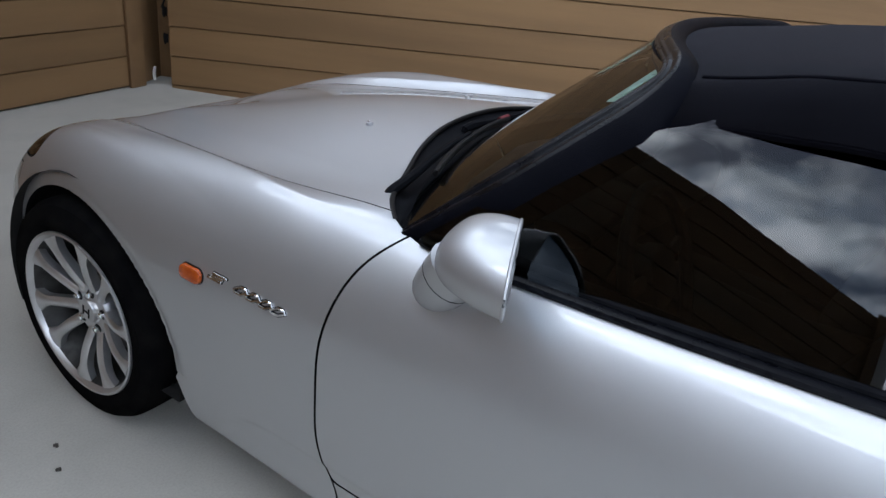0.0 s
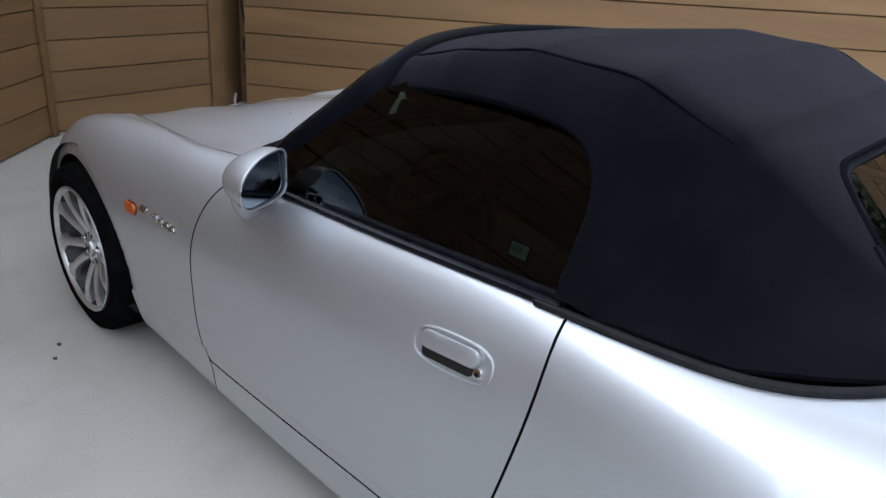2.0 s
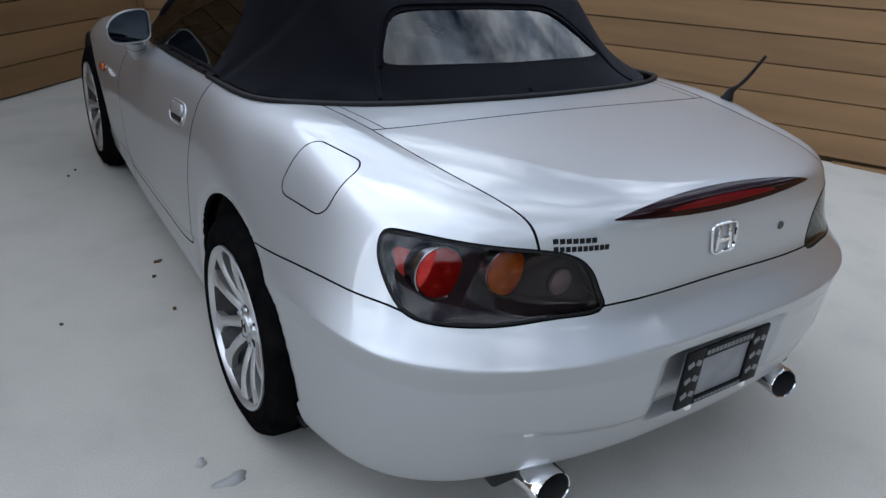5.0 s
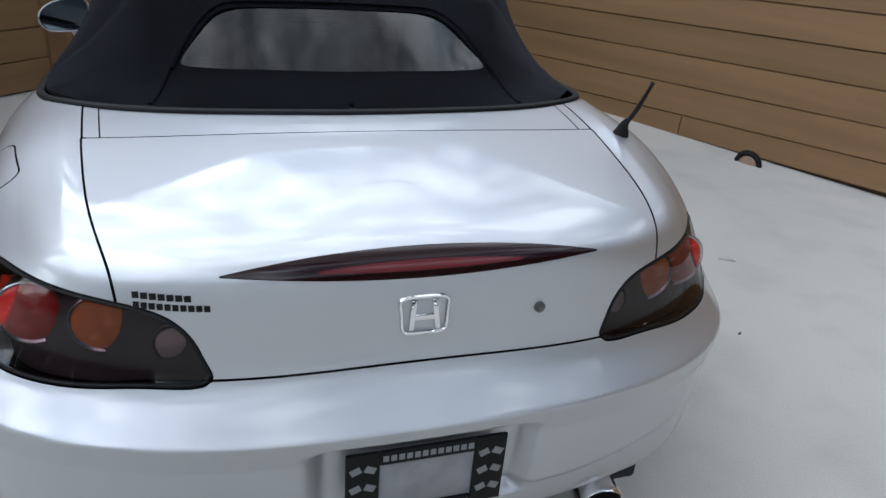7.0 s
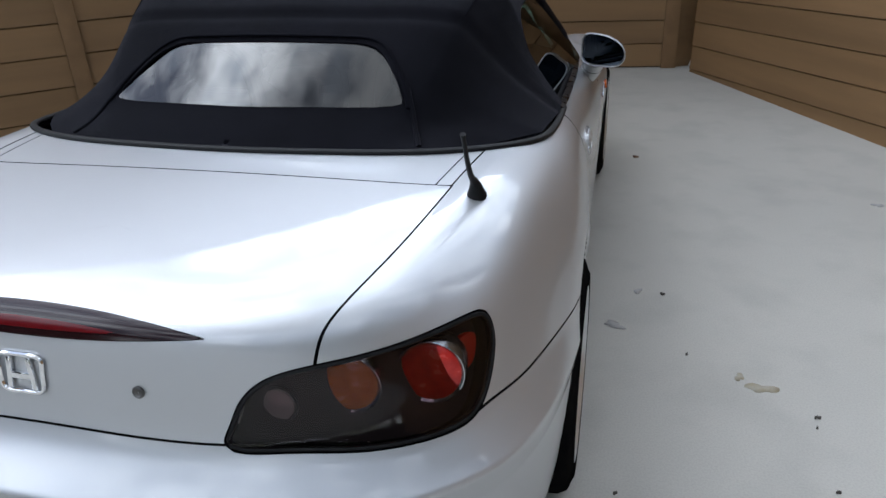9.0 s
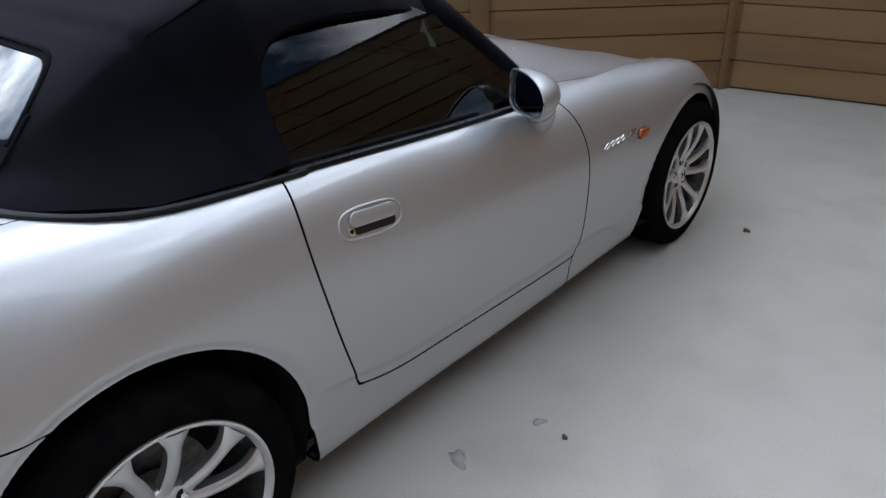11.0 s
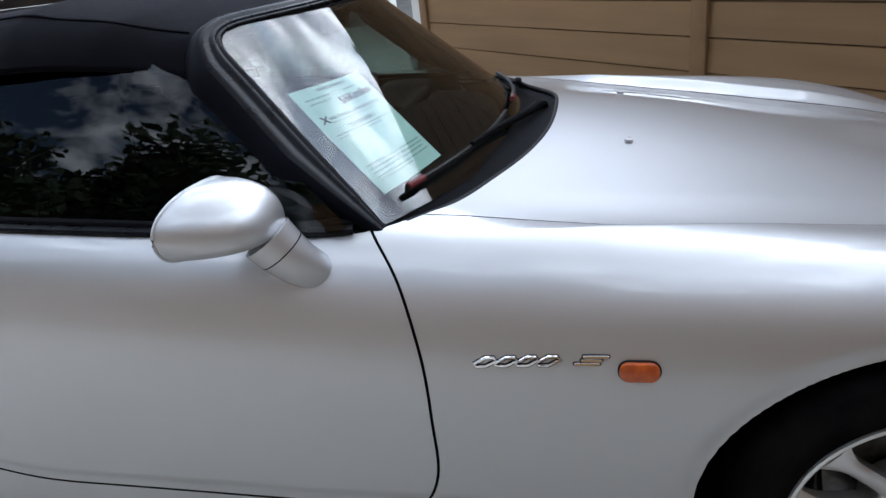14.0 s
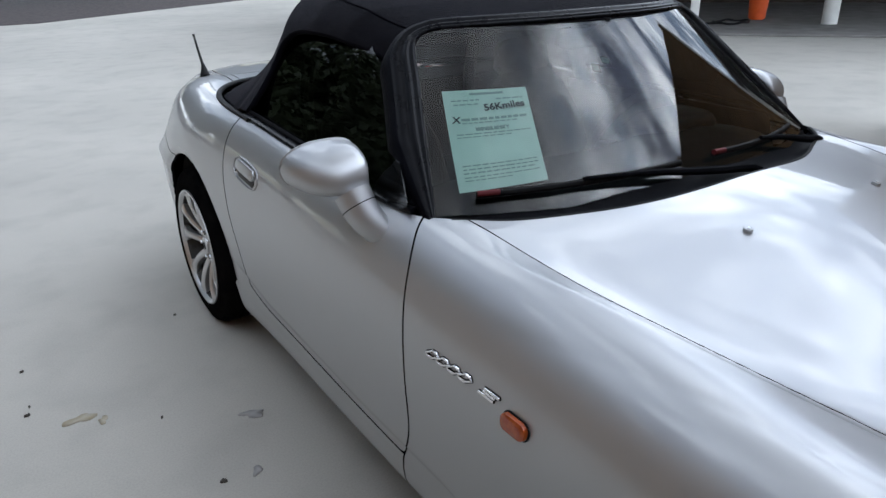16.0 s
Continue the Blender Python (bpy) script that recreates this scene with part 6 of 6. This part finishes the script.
for k, (x, y, s, m) in enumerate(((1.42, -0.75, 0.058, M_stain), (1.36, -0.70, 0.03, M_stain), (-0.96, -1.432, 0.055, M_drip), (-1.013, -1.333, 0.028, M_drip), (1.915, -0.616, 0.040, M_drip), (1.036, -0.178, 0.030, M_drip), (0.95, -0.45, 0.05, M_drip), (2.2, 0.9, 0.04, M_drip))):
    blot("ground_stain", x, y, s, m, "faint irregular stain on the concrete", "stain", 0, 50 + k, 1.3)

# drain pipe end at the foot of the fence
pts = [(0.075 * math.cos(t), 0.0, 0.075 * math.sin(t) - 0.005) for t in np.linspace(-0.05, math.pi + 0.05, 20)]
v, f = tube(pts, 0.019, 8, up=(0, 1, 0))
drain = mesh_object("drain_opening", v, f, M_rubber, None)
tagged(drain, "black half-round drain pipe mouth by the fence foot", "drain")
bm = bmesh.new()
bmesh.ops.create_uvsphere(bm, u_segments=20, v_segments=10, radius=0.066)
bmesh.ops.scale(bm, vec=(1, 0.35, 0.85), verts=bm.verts)
part("drain_plug", bm, vary(material("clay_plug", (0.26, 0.17, 0.11), 0.8), (0.22, 0.14, 0.09), (0.30, 0.20, 0.13), 12), drain)
drain.matrix_world = pose(2.966, 0.578, 0.0, 0, 0, -63)

# open shelter at the far side of the yard
sx, sy = -9.15, -5.35
ax = Vector((0.64, -0.77, 0)).normalized()      # along its front
bx = Vector((-0.77, -0.64, 0)).normalized()     # into it


def shelter_at(a, b, z=0.0):
    p = Vector((sx, sy, 0)) + ax * a + bx * b
    return p.x, p.y, z


turn_s = math.degrees(math.atan2(ax.y, ax.x))
shelter = part("open_shelter", box_bm((0, 0, 0.02), (16, 7.0, 0.04), 0.01), vary(material("worn_slab", (0.20, 0.19, 0.18), 0.85), (0.17, 0.16, 0.15), (0.23, 0.22, 0.21), 3))
tagged(shelter, "open-fronted shelter with white posts and a dark back wall", "shelter")
shelter.matrix_world = pose(*shelter_at(-1.0, 3.6), 0, 0, turn_s)
part("roof", box_bm((0, 0.4, 3.05), (17, 8.4, 0.16), 0.02), M_roof, shelter)
part("fascia", box_bm((0, 4.55, 2.98), (17, 0.05, 0.26), 0.005), M_dark_wall, shelter)
for k in range(14):
    part("back_board", box_bm((0, -3.4, 0.12 + 0.215 * k), (16, 0.03, 0.208), 0.004), M_dark_wall, shelter)
for a in (-6.8, -2.4, 2.0, 6.4):
    part("post", box_bm((a, 3.2, 1.5), (0.14, 0.14, 2.94), 0.01), M_white, shelter, "white post")
# things by its front
bm = bmesh.new()
bmesh.ops.create_cone(bm, cap_ends=True, segments=28, radius1=0.15, radius2=0.18, depth=0.42)
bmesh.ops.bevel(bm, geom=[e for e in bm.edges if len(e.link_faces) == 2 and e.calc_face_angle(0) > 1], offset=0.02, segments=2, affect="EDGES")
bucket = part("orange_drum", bm, M_orange)
bucket.location = (-11.3, -6.85, 0.25)
tagged(bucket, "orange plastic drum standing in the shelter", "drum")
loop = [(0.38 * math.cos(t) * (1 + 0.1 * math.sin(3 * t)), 0.26 * math.sin(t), 0.02 + 0.012 * math.sin(5 * t)) for t in np.linspace(0, 6.0, 50)] + [(0.6, -0.25, 0.02), (0.9, -0.30, 0.02)]
v, f = tube(smooth_path(loop, 120), 0.018, 8)
cable = mesh_object("coiled_cable", v, f, M_rubber)
cable.location = (-10.35, -6.75, 0.045)
tagged(cable, "black cable coiled on the shelter floor", "cable")
v, f = [(b, c, a) for a, b, c in lathe_x([(0, 0.10), (0, 0.13), (1.1, 0.13), (1.12, 0.10), (1.12, 0.001)], 24)[0]], lathe_x([(0, 1)] * 5, 24)[1]
pipe = mesh_object("white_pipe", v, [t[::-1] for t in f], M_white)
pipe.location = (-11.4, -5.5, 0.04)
tagged(pipe, "white plastic pipe standing upright in the shelter", "pipe")

# trees beyond the yard, dark against the sky
M_bark = vary(material("dark_bark", (0.07, 0.055, 0.045), 0.9), (0.05, 0.04, 0.03), (0.10, 0.08, 0.065), 6, bump=0.5, bump_scale=30)
M_foliage = vary(material("dark_green_leaves", (0.045, 0.065, 0.025), 0.7), (0.022, 0.034, 0.013), (0.042, 0.058, 0.023), 1.2)


def far_tree(x, y, high, spread, seed, label):
    r = random.Random(seed)
    tree = new("tree")
    tagged(tree, label, "tree", group="trees beyond the yard")
    tree.location = (x, y, 0)
    lean = r.uniform(-0.25, 0.25), r.uniform(-0.25, 0.25)
    p = smooth_path([(0, 0, -0.05), (lean[0] * 0.4, lean[1] * 0.3, high * 0.3), (lean[0], lean[1], high * 0.6), (lean[0] * 1.3, lean[1] * 1.4, high * 0.86)], 16)
    v, f = tube(p, np.linspace(0.024 * high, 0.006 * high, 16), 10, up=(0, 1, 0))
    mesh_object("trunk", v, f, M_bark, tree)
    hubs = [(p[-1][0], p[-1][1], p[-1][2], spread * 0.42)]
    for k in range(11):
        t = 0.20 + 0.72 * k / 10
        b = p[int(t * 15)]
        a = 2.4 * k + r.uniform(-0.4, 0.4)
        reach = spread * (1.05 - 0.6 * abs(t - 0.45)) * r.uniform(0.65, 1.0)
        e = (b[0] + reach * math.cos(a), b[1] + reach * math.sin(a), b[2] + reach * r.uniform(0.35, 0.7))
        m = ((b[0] + e[0]) / 2, (b[1] + e[1]) / 2, (b[2] + e[2]) / 2 + 0.12 * reach)
        v, f = tube(smooth_path([b, m, e], 8), np.linspace(0.009 * high, 0.002 * high, 8), 6)
        mesh_object("limb", v, f, M_bark, tree)
        hubs += [(*e, spread * r.uniform(0.30, 0.45)), (*m, spread * r.uniform(0.22, 0.32))]
    vv, ff = [], []
    for hx, hy, hz, hr in hubs:
        for _ in range(400):
            d = Vector((r.gauss(0, 1), r.gauss(0, 1), r.gauss(0, 0.8))).normalized() * hr * r.random() ** 0.5
            c = Vector((hx, hy, hz)) + d
            q = r.uniform(0.12, 0.26)
            u = Vector((r.gauss(0, 1), r.gauss(0, 1), r.gauss(0, 1))).normalized()
            w = u.orthogonal().normalized()
            i = len(vv)
            vv += [c - u * q, c + w * q * 0.5, c + u * q, c - w * q * 0.5]
            ff.append((i, i + 1, i + 2, i + 3))
    mesh_object("crown", vv, ff, M_foliage, tree, angle=0)


TREES = ((-8.5, -30, 7.5, 2.6), (-3.5, -27, 8.0, 2.9), (1.5, -25.5, 7.5, 2.9), (4.8, -24.0, 7.5, 3.0), (7.6, -21.5, 8.2, 3.1), (9.4, -17.5, 8.2, 3.0), (10.8, -13.6, 11.2, 3.7), (12.6, -9.9, 11.4, 3.6), (12.4, -21.0, 11.5, 3.8), (14.4, -6.4, 9.8, 3.2))
for k, (x, y, h, s) in enumerate(TREES):
    far_tree(x, y, h, s, 70 + k, "tall dark green leafy tree beyond the yard" if h > 7.8 else "smaller dark green leafy tree beyond the yard")
